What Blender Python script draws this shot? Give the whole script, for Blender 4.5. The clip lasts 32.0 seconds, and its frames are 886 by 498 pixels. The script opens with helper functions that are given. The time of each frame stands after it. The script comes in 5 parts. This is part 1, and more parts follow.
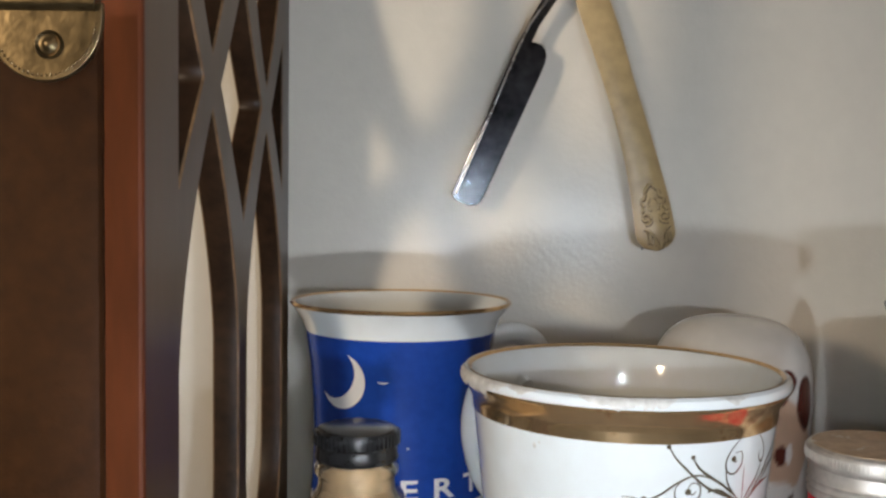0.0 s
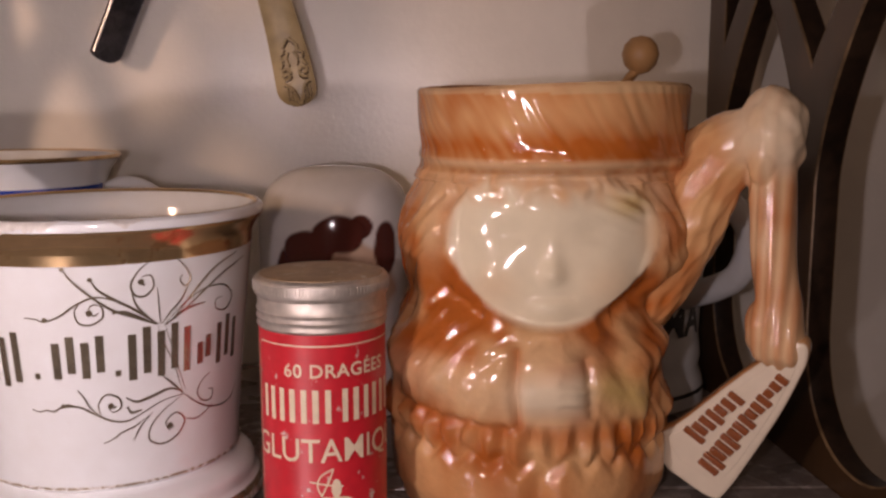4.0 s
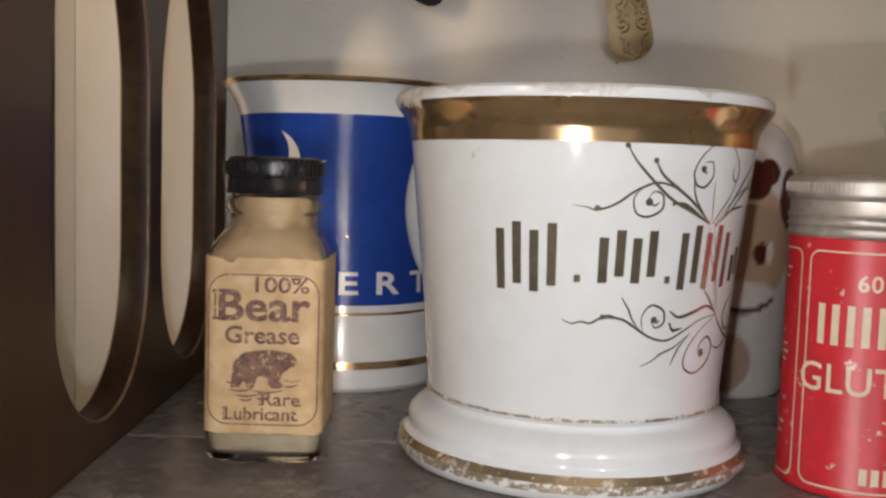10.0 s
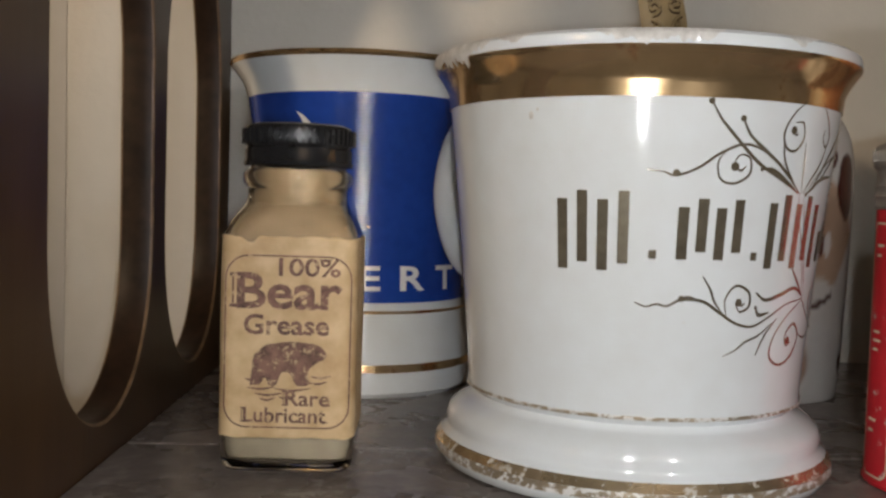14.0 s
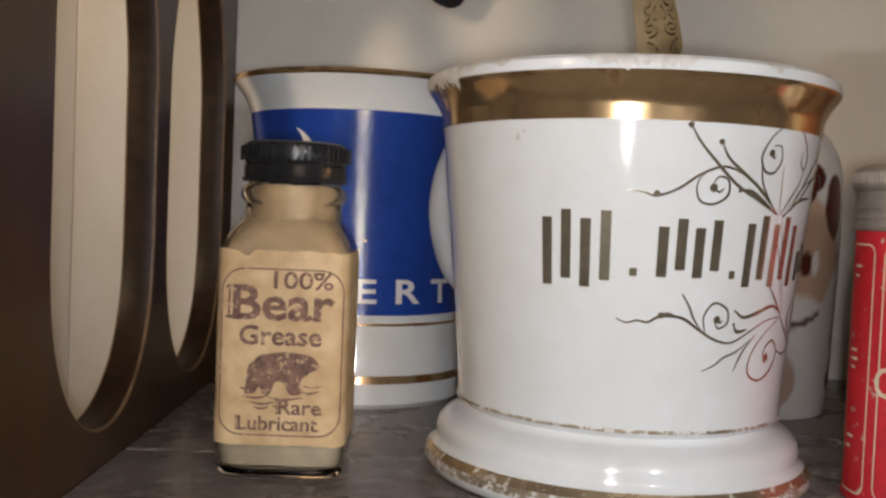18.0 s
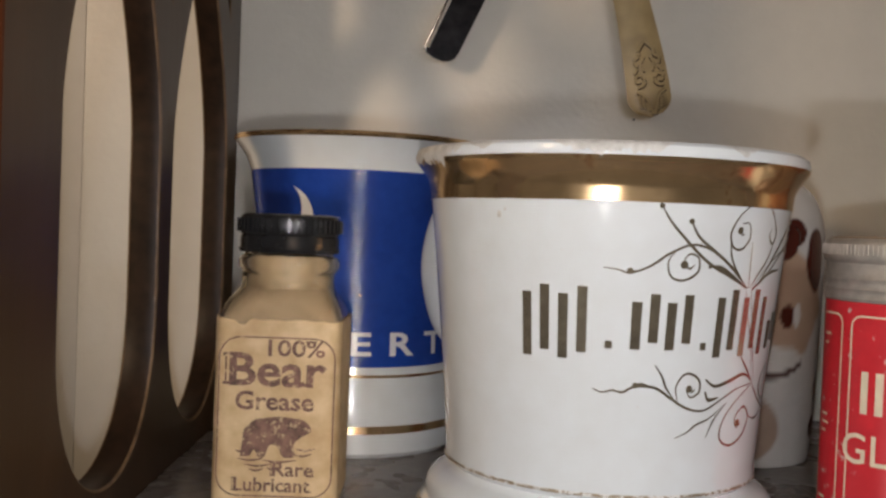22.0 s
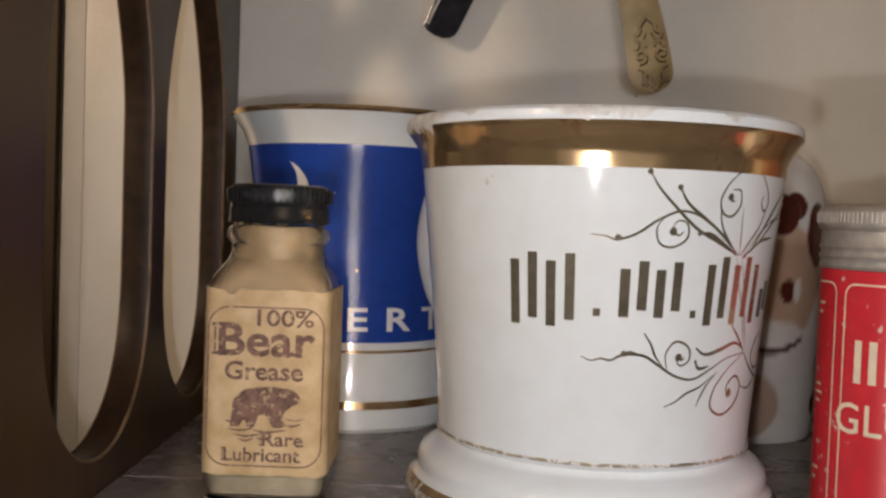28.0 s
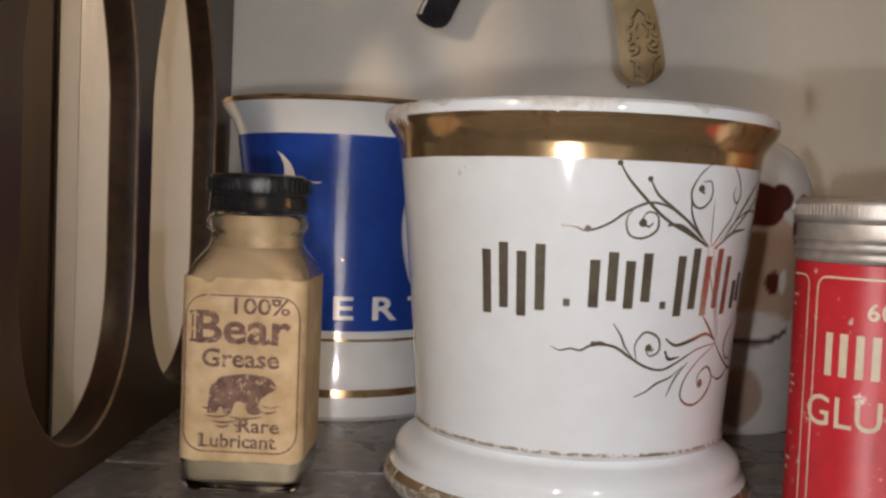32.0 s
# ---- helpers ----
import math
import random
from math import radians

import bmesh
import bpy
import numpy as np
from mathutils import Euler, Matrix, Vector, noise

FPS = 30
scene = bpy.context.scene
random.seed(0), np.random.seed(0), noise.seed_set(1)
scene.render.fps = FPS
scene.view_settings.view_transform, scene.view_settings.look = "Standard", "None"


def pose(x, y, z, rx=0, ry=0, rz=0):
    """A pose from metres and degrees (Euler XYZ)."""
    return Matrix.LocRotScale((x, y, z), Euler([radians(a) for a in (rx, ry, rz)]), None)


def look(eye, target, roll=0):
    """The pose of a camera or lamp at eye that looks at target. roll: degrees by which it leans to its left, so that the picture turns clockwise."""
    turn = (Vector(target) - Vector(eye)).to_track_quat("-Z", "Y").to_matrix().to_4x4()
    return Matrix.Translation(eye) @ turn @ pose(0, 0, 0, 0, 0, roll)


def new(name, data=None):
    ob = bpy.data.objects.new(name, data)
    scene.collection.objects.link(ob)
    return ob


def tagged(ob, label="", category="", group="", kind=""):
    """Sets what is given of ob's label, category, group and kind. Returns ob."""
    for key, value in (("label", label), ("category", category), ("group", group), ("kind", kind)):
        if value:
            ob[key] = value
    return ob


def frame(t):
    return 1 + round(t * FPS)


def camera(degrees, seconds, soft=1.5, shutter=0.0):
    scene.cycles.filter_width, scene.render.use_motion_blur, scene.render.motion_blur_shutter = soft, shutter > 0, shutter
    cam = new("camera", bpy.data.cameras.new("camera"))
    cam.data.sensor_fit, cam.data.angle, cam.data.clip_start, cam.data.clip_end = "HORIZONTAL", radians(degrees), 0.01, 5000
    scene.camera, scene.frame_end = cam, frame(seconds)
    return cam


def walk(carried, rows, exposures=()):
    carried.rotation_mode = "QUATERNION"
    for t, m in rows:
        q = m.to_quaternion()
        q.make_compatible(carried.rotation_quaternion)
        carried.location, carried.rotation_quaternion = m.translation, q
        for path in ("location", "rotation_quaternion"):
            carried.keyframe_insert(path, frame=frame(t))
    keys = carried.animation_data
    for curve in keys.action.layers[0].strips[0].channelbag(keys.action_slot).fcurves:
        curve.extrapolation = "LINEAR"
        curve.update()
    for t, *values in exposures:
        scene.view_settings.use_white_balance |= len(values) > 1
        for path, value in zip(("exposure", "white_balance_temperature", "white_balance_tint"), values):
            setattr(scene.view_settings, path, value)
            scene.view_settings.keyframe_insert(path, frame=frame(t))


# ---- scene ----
cam = camera(49.9, 32.0, soft=2.6)
METRES, EYE, TILT, LEAN, TURN = 0.5, 0.130, 1.5, 0.4, 0.0
ROWS = [
    (0.0, 0.0, 0.0, 0.0, 0.08, -4.33, -1.11),
    (0.5, -0.015, 0.0035, -0.0209, -0.94, -7.44, -1.97),
    (1.0, 0.0001, 0.0137, -0.0337, -1.16, -9.25, -2.25),
    (1.5, 0.0375, 0.0147, -0.0386, -1.41, -10.2, -2.26),
    (2.0, 0.1125, 0.0129, -0.0261, -1.61, -10.54, -2.06),
    (2.5, 0.2151, 0.0066, -0.0234, -0.98, -10.58, -1.52),
    (3.0, 0.2767, -0.0088, -0.0328, -0.58, -10.43, -0.87),
    (3.5, 0.2909, -0.0123, -0.0324, -0.48, -10.38, -0.27),
    (5.5, 0.2682, -0.0143, -0.0203, -0.26, -10.11, -0.89),
    (6.0, 0.2673, -0.0204, -0.0178, -0.17, -9.51, -1.16),
    (6.5, 0.2258, -0.0109, -0.0242, -0.24, -9.44, -1.5),
    (7.0, 0.1541, 0.0034, -0.0461, 0.15, -9.29, -1.91),
    (7.5, 0.1034, 0.0025, -0.0725, 0.25, -9.35, -2.23),
    (8.0, 0.072, 0.023, -0.1009, 0.19, -8.69, -2.45),
    (8.5, 0.0516, 0.0323, -0.1103, 0.11, -8.15, -2.38),
    (9.0, 0.0408, 0.0344, -0.1203, -0.09, -7.55, -2.39),
    (9.5, 0.0311, 0.0445, -0.1271, -0.24, -6.1, -2.3),
    (10.0, 0.0312, 0.0551, -0.1285, -0.37, -6.03, -2.2),
    (10.5, 0.0256, 0.0672, -0.1376, -0.46, -5.94, -2.19),
    (11.0, 0.0208, 0.0755, -0.1404, -0.54, -5.75, -2.14),
    (11.5, 0.012, 0.0866, -0.1525, -0.84, -5.71, -2.06),
    (12.0, 0.0175, 0.0983, -0.1587, -0.94, -5.59, -1.96),
    (12.5, 0.0135, 0.1136, -0.1571, -1.03, -5.03, -2.08),
    (13.0, 0.0104, 0.1152, -0.1593, -1.06, -4.79, -2.11),
    (13.5, 0.0066, 0.1097, -0.1576, -1.3, -4.66, -2.13),
    (14.0, 0.0065, 0.1041, -0.1542, -1.36, -4.4, -2.15),
    (14.5, 0.0066, 0.1002, -0.1544, -1.43, -4.31, -2.12),
    (16.5, 0.0003, 0.0997, -0.1519, -1.22, -3.81, -2.5),
    (17.0, 0.0075, 0.0895, -0.1483, -1.09, -3.73, -2.58),
    (17.5, 0.0136, 0.0831, -0.1482, -0.93, -3.67, -2.67),
    (18.0, 0.0137, 0.0915, -0.1518, -0.81, -3.67, -2.75),
    (18.5, 0.0193, 0.0941, -0.1549, -0.7, -3.63, -2.79),
    (19.0, 0.0163, 0.0921, -0.1544, -0.62, -3.56, -2.85),
    (19.5, 0.0168, 0.0922, -0.1562, -0.58, -3.51, -2.85),
    (20.0, 0.0181, 0.0926, -0.1543, -0.51, -3.38, -2.87),
    (20.5, 0.0212, 0.0889, -0.1489, -0.44, -3.31, -2.89),
    (21.0, 0.0209, 0.0867, -0.1478, -0.34, -3.29, -2.79),
    (21.5, 0.027, 0.0735, -0.1272, -0.34, -3.03, -2.69),
    (22.0, 0.0216, 0.0737, -0.1269, -0.33, -2.82, -2.62),
    (22.5, 0.0314, 0.078, -0.1245, -0.26, -2.67, -2.54),
    (23.0, 0.0354, 0.0912, -0.1258, -0.16, -2.57, -2.48),
    (23.5, 0.0294, 0.1036, -0.1263, -0.08, -2.54, -2.5),
    (24.0, 0.0379, 0.0981, -0.127, 0.06, -2.72, -2.56),
    (24.5, 0.0331, 0.1, -0.1284, 0.21, -2.84, -2.59),
    (26.5, 0.0376, 0.0893, -0.1223, 0.57, -3.18, -2.5),
    (27.0, 0.0297, 0.079, -0.1337, 0.59, -3.33, -2.43),
    (27.5, 0.0264, 0.0769, -0.1378, 0.61, -3.36, -2.42),
    (28.0, 0.0334, 0.0757, -0.1353, 0.62, -3.47, -2.41),
    (28.5, 0.0354, 0.0773, -0.1318, 0.75, -3.61, -2.44),
    (29.0, 0.0333, 0.0757, -0.132, 0.82, -3.75, -2.57),
    (29.5, 0.0342, 0.0702, -0.1303, 0.88, -3.85, -2.67),
    (30.0, 0.0359, 0.0694, -0.1297, 1.02, -3.94, -2.76),
    (30.5, 0.0375, 0.067, -0.1258, 1.17, -4.05, -2.84),
    (31.0, 0.0455, 0.0706, -0.1297, 1.3, -4.1, -2.89),
    (31.5, 0.0433, 0.073, -0.1319, 1.27, -4.12, -2.87),
    (32.0, 0.0497, 0.0729, -0.1341, 1.42, -4.15, -2.68),
]
EXPOSURES = [
    (0.0, 0.5, 6070, 8), (1.0, 0.41, 6420, 11), (2.0, 0.19, 6520, 12), (3.0, 0.1, 7020, 24), (3.5, 0.08, 7320, 32), (5.5, 0.09, 8220, 54), (6.5, 0.07, 8370, 58), (7.0, 0.0, 8270, 53),
    (8.0, 0.0, 7470, 36), (9.0, 0.0, 7020, 22), (10.0, 0.06, 6820, 15), (11.0, -0.03, 6770, 14), (12.0, 0.0, 6720, 13), (14.0, -0.13, 6670, 11), (17.0, 0.03, 6720, 13), (20.0, -0.01, 6820, 15), (22.0, -0.03, 6770, 14), (23.0, -0.01, 6720, 13), (24.2, -0.15, 6720, 15), (25.0, -0.11, 6720, 15), (28.0, -0.03, 6920, 16), (32.0, -0.06, 6820, 16),
]
walk(cam, [(t, pose(0, 0, EYE, TILT, LEAN, TURN) @ pose(METRES * x, METRES * y, METRES * z, 90 + pitch, roll, yaw)) for t, x, y, z, yaw, pitch, roll in ROWS], EXPOSURES)

# ---- light ----
world = bpy.data.worlds.new("room_dusk")
scene.world = world
world.use_nodes = True
world.node_tree.nodes["Background"].inputs[0].default_value = (0.9, 0.85, 0.8, 1)
world.node_tree.nodes["Background"].inputs[1].default_value = 0.02


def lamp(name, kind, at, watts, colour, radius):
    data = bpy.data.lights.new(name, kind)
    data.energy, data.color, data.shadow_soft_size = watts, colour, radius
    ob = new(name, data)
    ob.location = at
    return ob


# the one torch carried beside the lens, stood in for by three added lamps, all lit at once, where the walk begins,
# turns and lingers, and the warm room lamp beyond the fretwork side
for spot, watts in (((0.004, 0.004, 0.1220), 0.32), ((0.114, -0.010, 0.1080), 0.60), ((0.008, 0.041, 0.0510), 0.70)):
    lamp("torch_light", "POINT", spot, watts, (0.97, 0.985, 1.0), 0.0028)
room_lamp = lamp("room_lamp_light", "SPOT", (-0.60, -0.40, 0.33), 14.5, (1.0, 0.76, 0.50), 0.055)
room_lamp.matrix_world = look((-0.60, -0.40, 0.33), (-0.080, 0.340, 0.150))
# unseen overhead fill, added to soften and warm the shadows
overhead_fill = lamp("ceiling_lamp_light", "AREA", (0.25, -0.65, 0.70), 0.62, (1.0, 0.74, 0.50), 0.1)
overhead_fill.matrix_world = look((0.25, -0.65, 0.70), (0.10, 0.35, 0.08))
overhead_fill.data.shape, overhead_fill.data.size = "DISK", 0.35
room_lamp.data.spot_size, room_lamp.data.spot_blend = radians(29), 1.0


# ---- materials ----
def nodes_of(name):
    m = bpy.data.materials.new(name)
    m.use_nodes = True
    nt = m.node_tree
    return m, nt, nt.nodes["Principled BSDF"]


def add(nt, kind, **values):
    n = nt.nodes.new(kind)
    for key, value in values.items():
        if key in n.inputs:
            n.inputs[key].default_value = value
    return n


def surface(name, colour, rough=0.5, metal=0.0, vary=0.15, grain=300.0, stain=40.0, bump=0.0, bump_scale=600.0, coat=0.0, tint=None, attribute="", rough_vary=0.1, stretch=(1, 1, 1), worn=None, sheen=0.5):
    """A paint, glaze, wood or metal: base colour varied at two scales, gloss and fine relief."""
    m, nt, bsdf = nodes_of(name)
    link = nt.links.new
    coord = nt.nodes.new("ShaderNodeTexCoord")
    mapping = nt.nodes.new("ShaderNodeMapping")
    mapping.inputs["Scale"].default_value = stretch
    link(coord.outputs["Object"], mapping.inputs["Vector"])
    fine = add(nt, "ShaderNodeTexNoise", Scale=grain, Detail=4.0)
    broad = add(nt, "ShaderNodeTexNoise", Scale=stain, Detail=3.0)
    link(mapping.outputs[0], fine.inputs["Vector"])
    link(mapping.outputs[0], broad.inputs["Vector"])
    both = nt.nodes.new("ShaderNodeMath")
    both.operation = "ADD"
    link(fine.outputs["Fac"], both.inputs[0])
    link(broad.outputs["Fac"], both.inputs[1])
    level = nt.nodes.new("ShaderNodeMapRange")
    level.inputs["From Min"].default_value, level.inputs["From Max"].default_value = 0.6, 1.4
    link(both.outputs[0], level.inputs["Value"])
    mix = nt.nodes.new("ShaderNodeMix")
    mix.data_type = "RGBA"
    mix.blend_type = "MIX"
    other = tint or tuple(c * (1 - vary) for c in colour)
    mix.inputs["A"].default_value = (*other, 1)
    mix.inputs["B"].default_value = (*[min(1, c * (1 + vary * 0.6)) for c in colour], 1)
    link(level.outputs[0], mix.inputs["Factor"])
    if attribute:
        paint = nt.nodes.new("ShaderNodeVertexColor")
        paint.layer_name = attribute
        times = nt.nodes.new("ShaderNodeMix")
        times.data_type, times.blend_type = "RGBA", "MULTIPLY"
        times.inputs["Factor"].default_value = 1
        link(paint.outputs["Color"], times.inputs["A"])
        link(mix.outputs["Result"], times.inputs["B"])
        link(times.outputs["Result"], bsdf.inputs["Base Color"])
    else:
        link(mix.outputs["Result"], bsdf.inputs["Base Color"])
    gloss = nt.nodes.new("ShaderNodeMapRange")
    gloss.inputs["To Min"].default_value, gloss.inputs["To Max"].default_value = max(0.02, rough * (1 - rough_vary)), min(1, rough * (1 + rough_vary))
    link(broad.outputs["Fac"], gloss.inputs["Value"])
    link(gloss.outputs[0], bsdf.inputs["Roughness"])
    bsdf.inputs["Metallic"].default_value = metal
    bsdf.inputs["Specular IOR Level"].default_value = sheen
    if worn:
        # spots where the layer is rubbed or flaked off: colour, metal, scale and share
        bare, bare_metal, scale, share = worn
        spots = add(nt, "ShaderNodeTexNoise", Scale=scale, Detail=5.0, Roughness=0.65)
        link(mapping.outputs[0], spots.inputs["Vector"])
        cut = nt.nodes.new("ShaderNodeMapRange")
        cut.inputs["From Min"].default_value, cut.inputs["From Max"].default_value = 1 - share - 0.03, 1 - share + 0.03
        link(spots.outputs["Fac"], cut.inputs["Value"])
        under = nt.nodes.new("ShaderNodeMix")
        under.data_type = "RGBA"
        under.inputs["B"].default_value = (*bare, 1)
        link(cut.outputs[0], under.inputs["Factor"])
        link(mix.outputs["Result"], under.inputs["A"])
        link(under.outputs["Result"], bsdf.inputs["Base Color"])
        shine = nt.nodes.new("ShaderNodeMapRange")
        shine.inputs["To Min"].default_value, shine.inputs["To Max"].default_value = metal, bare_metal
        link(cut.outputs[0], shine.inputs["Value"])
        link(shine.outputs[0], bsdf.inputs["Metallic"])
    bsdf.inputs["Coat Weight"].default_value = coat
    bsdf.inputs["Coat Roughness"].default_value = 0.06
    if bump:
        relief = add(nt, "ShaderNodeTexNoise", Scale=bump_scale, Detail=2.0)
        link(mapping.outputs[0], relief.inputs["Vector"])
        b = add(nt, "ShaderNodeBump", Strength=1.0, Distance=bump)
        link(relief.outputs["Fac"], b.inputs["Height"])
        link(b.outputs[0], bsdf.inputs["Normal"])
    return m


WALL = surface("satin_wall_paint", (0.735, 0.71, 0.655), 0.25, vary=0.05, grain=120, stain=9, bump=0.00013, bump_scale=430, rough_vary=0.2)
ROOM = surface("dim_room_paint", (0.50, 0.45, 0.39), 0.8, vary=0.1, grain=20, stain=2)
BOARD = surface("dark_stained_board", (0.052, 0.0245, 0.0095), 0.36, sheen=0.38, vary=0.5, grain=90, stain=12, bump=0.00004, bump_scale=240, stretch=(1, 1, 0.15))
SHELF = surface("grey_painted_plank", (0.165, 0.138, 0.122), 0.28, vary=0.40, grain=420, stain=45, bump=0.00030, bump_scale=260, rough_vary=0.35, worn=((0.225, 0.195, 0.175), 0.0, 190, 0.42))
MAHOGANY = surface("worn_mahogany_edge", (0.100, 0.026, 0.0080), 0.50, sheen=0.10, vary=0.4, grain=250, stain=35, bump=0.0001, bump_scale=400, stretch=(1, 1, 0.2))
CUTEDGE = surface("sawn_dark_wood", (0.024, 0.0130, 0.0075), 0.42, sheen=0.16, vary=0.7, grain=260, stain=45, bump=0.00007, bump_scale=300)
WORNGLINT = surface("rubbed_edge_glint", (0.16, 0.095, 0.045), 0.45, vary=0.7, grain=400, stain=90)
BAREWOOD = surface("bare_wood_edge", (0.38, 0.27, 0.20), 0.7, vary=0.3, grain=400, stain=60)
PORCELAIN = surface("white_porcelain", (0.745, 0.785, 0.805), 0.10, vary=0.03, tint=(0.695, 0.715, 0.715), grain=160, stain=22, bump=0.00003, bump_scale=120, coat=0.3)
CREAMWARE = surface("aged_porcelain_chip", (0.66, 0.645, 0.615), 0.5, vary=0.3, tint=(0.42, 0.40, 0.37), grain=500, stain=150, bump=0.0003, bump_scale=700)
GILT = surface("worn_gilt", (0.82, 0.57, 0.31), 0.17, metal=0.90, vary=0.25, grain=220, stain=60, rough_vary=0.5, bump=0.00005, bump_scale=260, worn=((0.50, 0.28, 0.13), 0.80, 110, 0.36))
GILTFOOT = surface("rubbed_gilt", (0.42, 0.34, 0.24), 0.30, metal=0.5, vary=0.4, grain=900, stain=60, stretch=(1, 1, 1.5), worn=((0.74, 0.73, 0.70), 0.0, 620, 0.47))
GILTDULL = surface("browned_gilt", (0.50, 0.39, 0.25), 0.27, metal=0.75, vary=0.4, grain=300, stain=90, worn=((0.66, 0.62, 0.54), 0.2, 420, 0.40))
BLUE = surface("cobalt_enamel", (0.014, 0.056, 0.33), 0.20, vary=0.2, grain=260, stain=40, bump=0.00010, bump_scale=480)
WHITEINK = surface("white_enamel", (0.75, 0.76, 0.78), 0.3, vary=0.05)
SCROLLINK = surface("dark_gilt_line", (0.46, 0.40, 0.30), 0.17, metal=0.82, vary=0.3, grain=500, stain=100, rough_vary=0.4)
BLACKCAP = surface("black_bakelite", (0.016, 0.016, 0.017), 0.22, vary=0.3, grain=500, stain=80)
PAPER = surface("aged_cream_paper", (0.66, 0.49, 0.285), 0.55, vary=0.2, grain=240, stain=75, bump=0.00050, bump_scale=170, tint=(0.42, 0.255, 0.105))
BROWNINK = surface("brown_print", (0.21, 0.110, 0.078), 0.7, vary=0.7, grain=900, stain=200, worn=((0.47, 0.32, 0.19), 0.0, 750, 0.40))
OLDFAT = surface("whitish_fat", (0.20, 0.180, 0.150), 0.5, vary=0.3, grain=220, stain=90, tint=(0.12, 0.105, 0.080), bump=0.0004, bump_scale=220)
GREASE = surface("yellowed_grease", (0.265, 0.200, 0.138), 0.55, vary=0.4, grain=220, stain=90, tint=(0.20, 0.140, 0.085), bump=0.0004, bump_scale=220)
RESIDUE = surface("dried_grease", (0.25, 0.185, 0.120), 0.5, vary=0.6, grain=260, stain=120, tint=(0.15, 0.105, 0.06), bump=0.0004, bump_scale=260)
TIN = surface("dull_tin", (0.52, 0.48, 0.43), 0.46, metal=0.75, vary=0.3, grain=400, stain=120, bump=0.00005, bump_scale=500)
LIDTOP = surface("browned_tin", (0.42, 0.30, 0.19), 0.5, metal=0.35, vary=0.35, grain=350, stain=110, bump=0.00006, bump_scale=400, worn=((0.58, 0.53, 0.47), 0.6, 240, 0.37))
REDTIN = surface("red_lacquered_tin", (0.60, 0.020, 0.030), 0.40, vary=0.2, grain=300, stain=60, coat=0.0, worn=((0.62, 0.52, 0.46), 0.2, 260, 0.345))
CANINK = surface("ivory_print", (0.74, 0.62, 0.45), 0.4, vary=0.15, grain=500, stain=200)
GLAZE = surface("painted_glaze", (1, 1, 1), 0.10, vary=0.10, grain=220, stain=60, bump=0.00006, bump_scale=190, coat=0.2, attribute="glaze", rough_vary=0.3)
GLINTSTEEL = surface("bright_glint_steel", (0.55, 0.55, 0.56), 0.28, metal=1.0, vary=0.4, grain=300, stain=120)
FURGLAZE = surface("rough_painted_glaze", (1, 1, 1), 0.10, vary=0.20, grain=300, stain=90, bump=0.00050, bump_scale=240, coat=0.4, attribute="glaze", rough_vary=0.3)
STEEL = surface("dark_razor_steel", (0.105, 0.110, 0.130), 0.17, metal=1.0, vary=0.7, grain=260, stain=90, bump=0.00008, bump_scale=600)
GROOVEBROWN = surface("groove_brown", (0.085, 0.048, 0.020), 0.6, vary=0.5, grain=400, stain=120)
IVORY = surface("yellowed_celluloid", (0.50, 0.375, 0.19), 0.32, vary=0.3, grain=150, stain=60, attribute="")
PALEWOOD = surface("turned_beech", (0.46, 0.25, 0.10), 0.45, vary=0.2, grain=150, stain=60, stretch=(1, 1, 0.2))
LEATHER = surface("brown_strop_leather", (0.032, 0.0120, 0.0040), 0.60, sheen=0.08, vary=0.5, grain=200, stain=35, bump=0.00025, bump_scale=350)
BRASS = surface("tarnished_brass", (0.17, 0.125, 0.065), 0.30, metal=0.95, vary=0.6, grain=260, stain=140, bump=0.00012, bump_scale=300)
TRIMWOOD = surface("dark_trim_wood", (0.060, 0.034, 0.019), 0.5, sheen=0.3, vary=0.3, grain=160, stain=25, stretch=(1, 1, 0.2))
GREYSTRIP = surface("grey_wall_strip", (0.58, 0.57, 0.54), 0.45, vary=0.06, grain=160, stain=25)
DUST = surface("grey_dust", (0.34, 0.31, 0.28), 0.9, vary=0.3)
BLACKINK = surface("black_enamel", (0.02, 0.02, 0.02), 0.4, vary=0.1)

GLASS, glass_tree, glass_bsdf = nodes_of("clear_glass")
glass_bsdf.inputs["Transmission Weight"].default_value = 1.0
glass_bsdf.inputs["Roughness"].default_value = 0.04
glass_bsdf.inputs["IOR"].default_value = 1.45
glass_bsdf.inputs["Base Color"].default_value = (0.90, 0.85, 0.73, 1)


# ---- building helpers ----
def part(name, bm, material, parent=None, label="", smooth=True):
    mesh = bpy.data.meshes.new(name)
    if isinstance(bm, bmesh.types.BMesh):
        bmesh.ops.recalc_face_normals(bm, faces=bm.faces)
        bm.to_mesh(mesh)
        bm.free()
    else:
        mesh.from_pydata(*bm)
    mesh.materials.append(material)
    if smooth:
        mesh.shade_smooth()
        mesh.set_sharp_from_angle(angle=radians(40))
    ob = new(name, mesh)
    if parent:
        ob.parent = parent
    return tagged(ob, label)


def thing(name, label, category, at=(0, 0, 0), kind="", group=""):
    ob = new(name)
    ob.location = at
    ob.empty_display_size = 0.01
    return tagged(ob, label, category, group, kind)


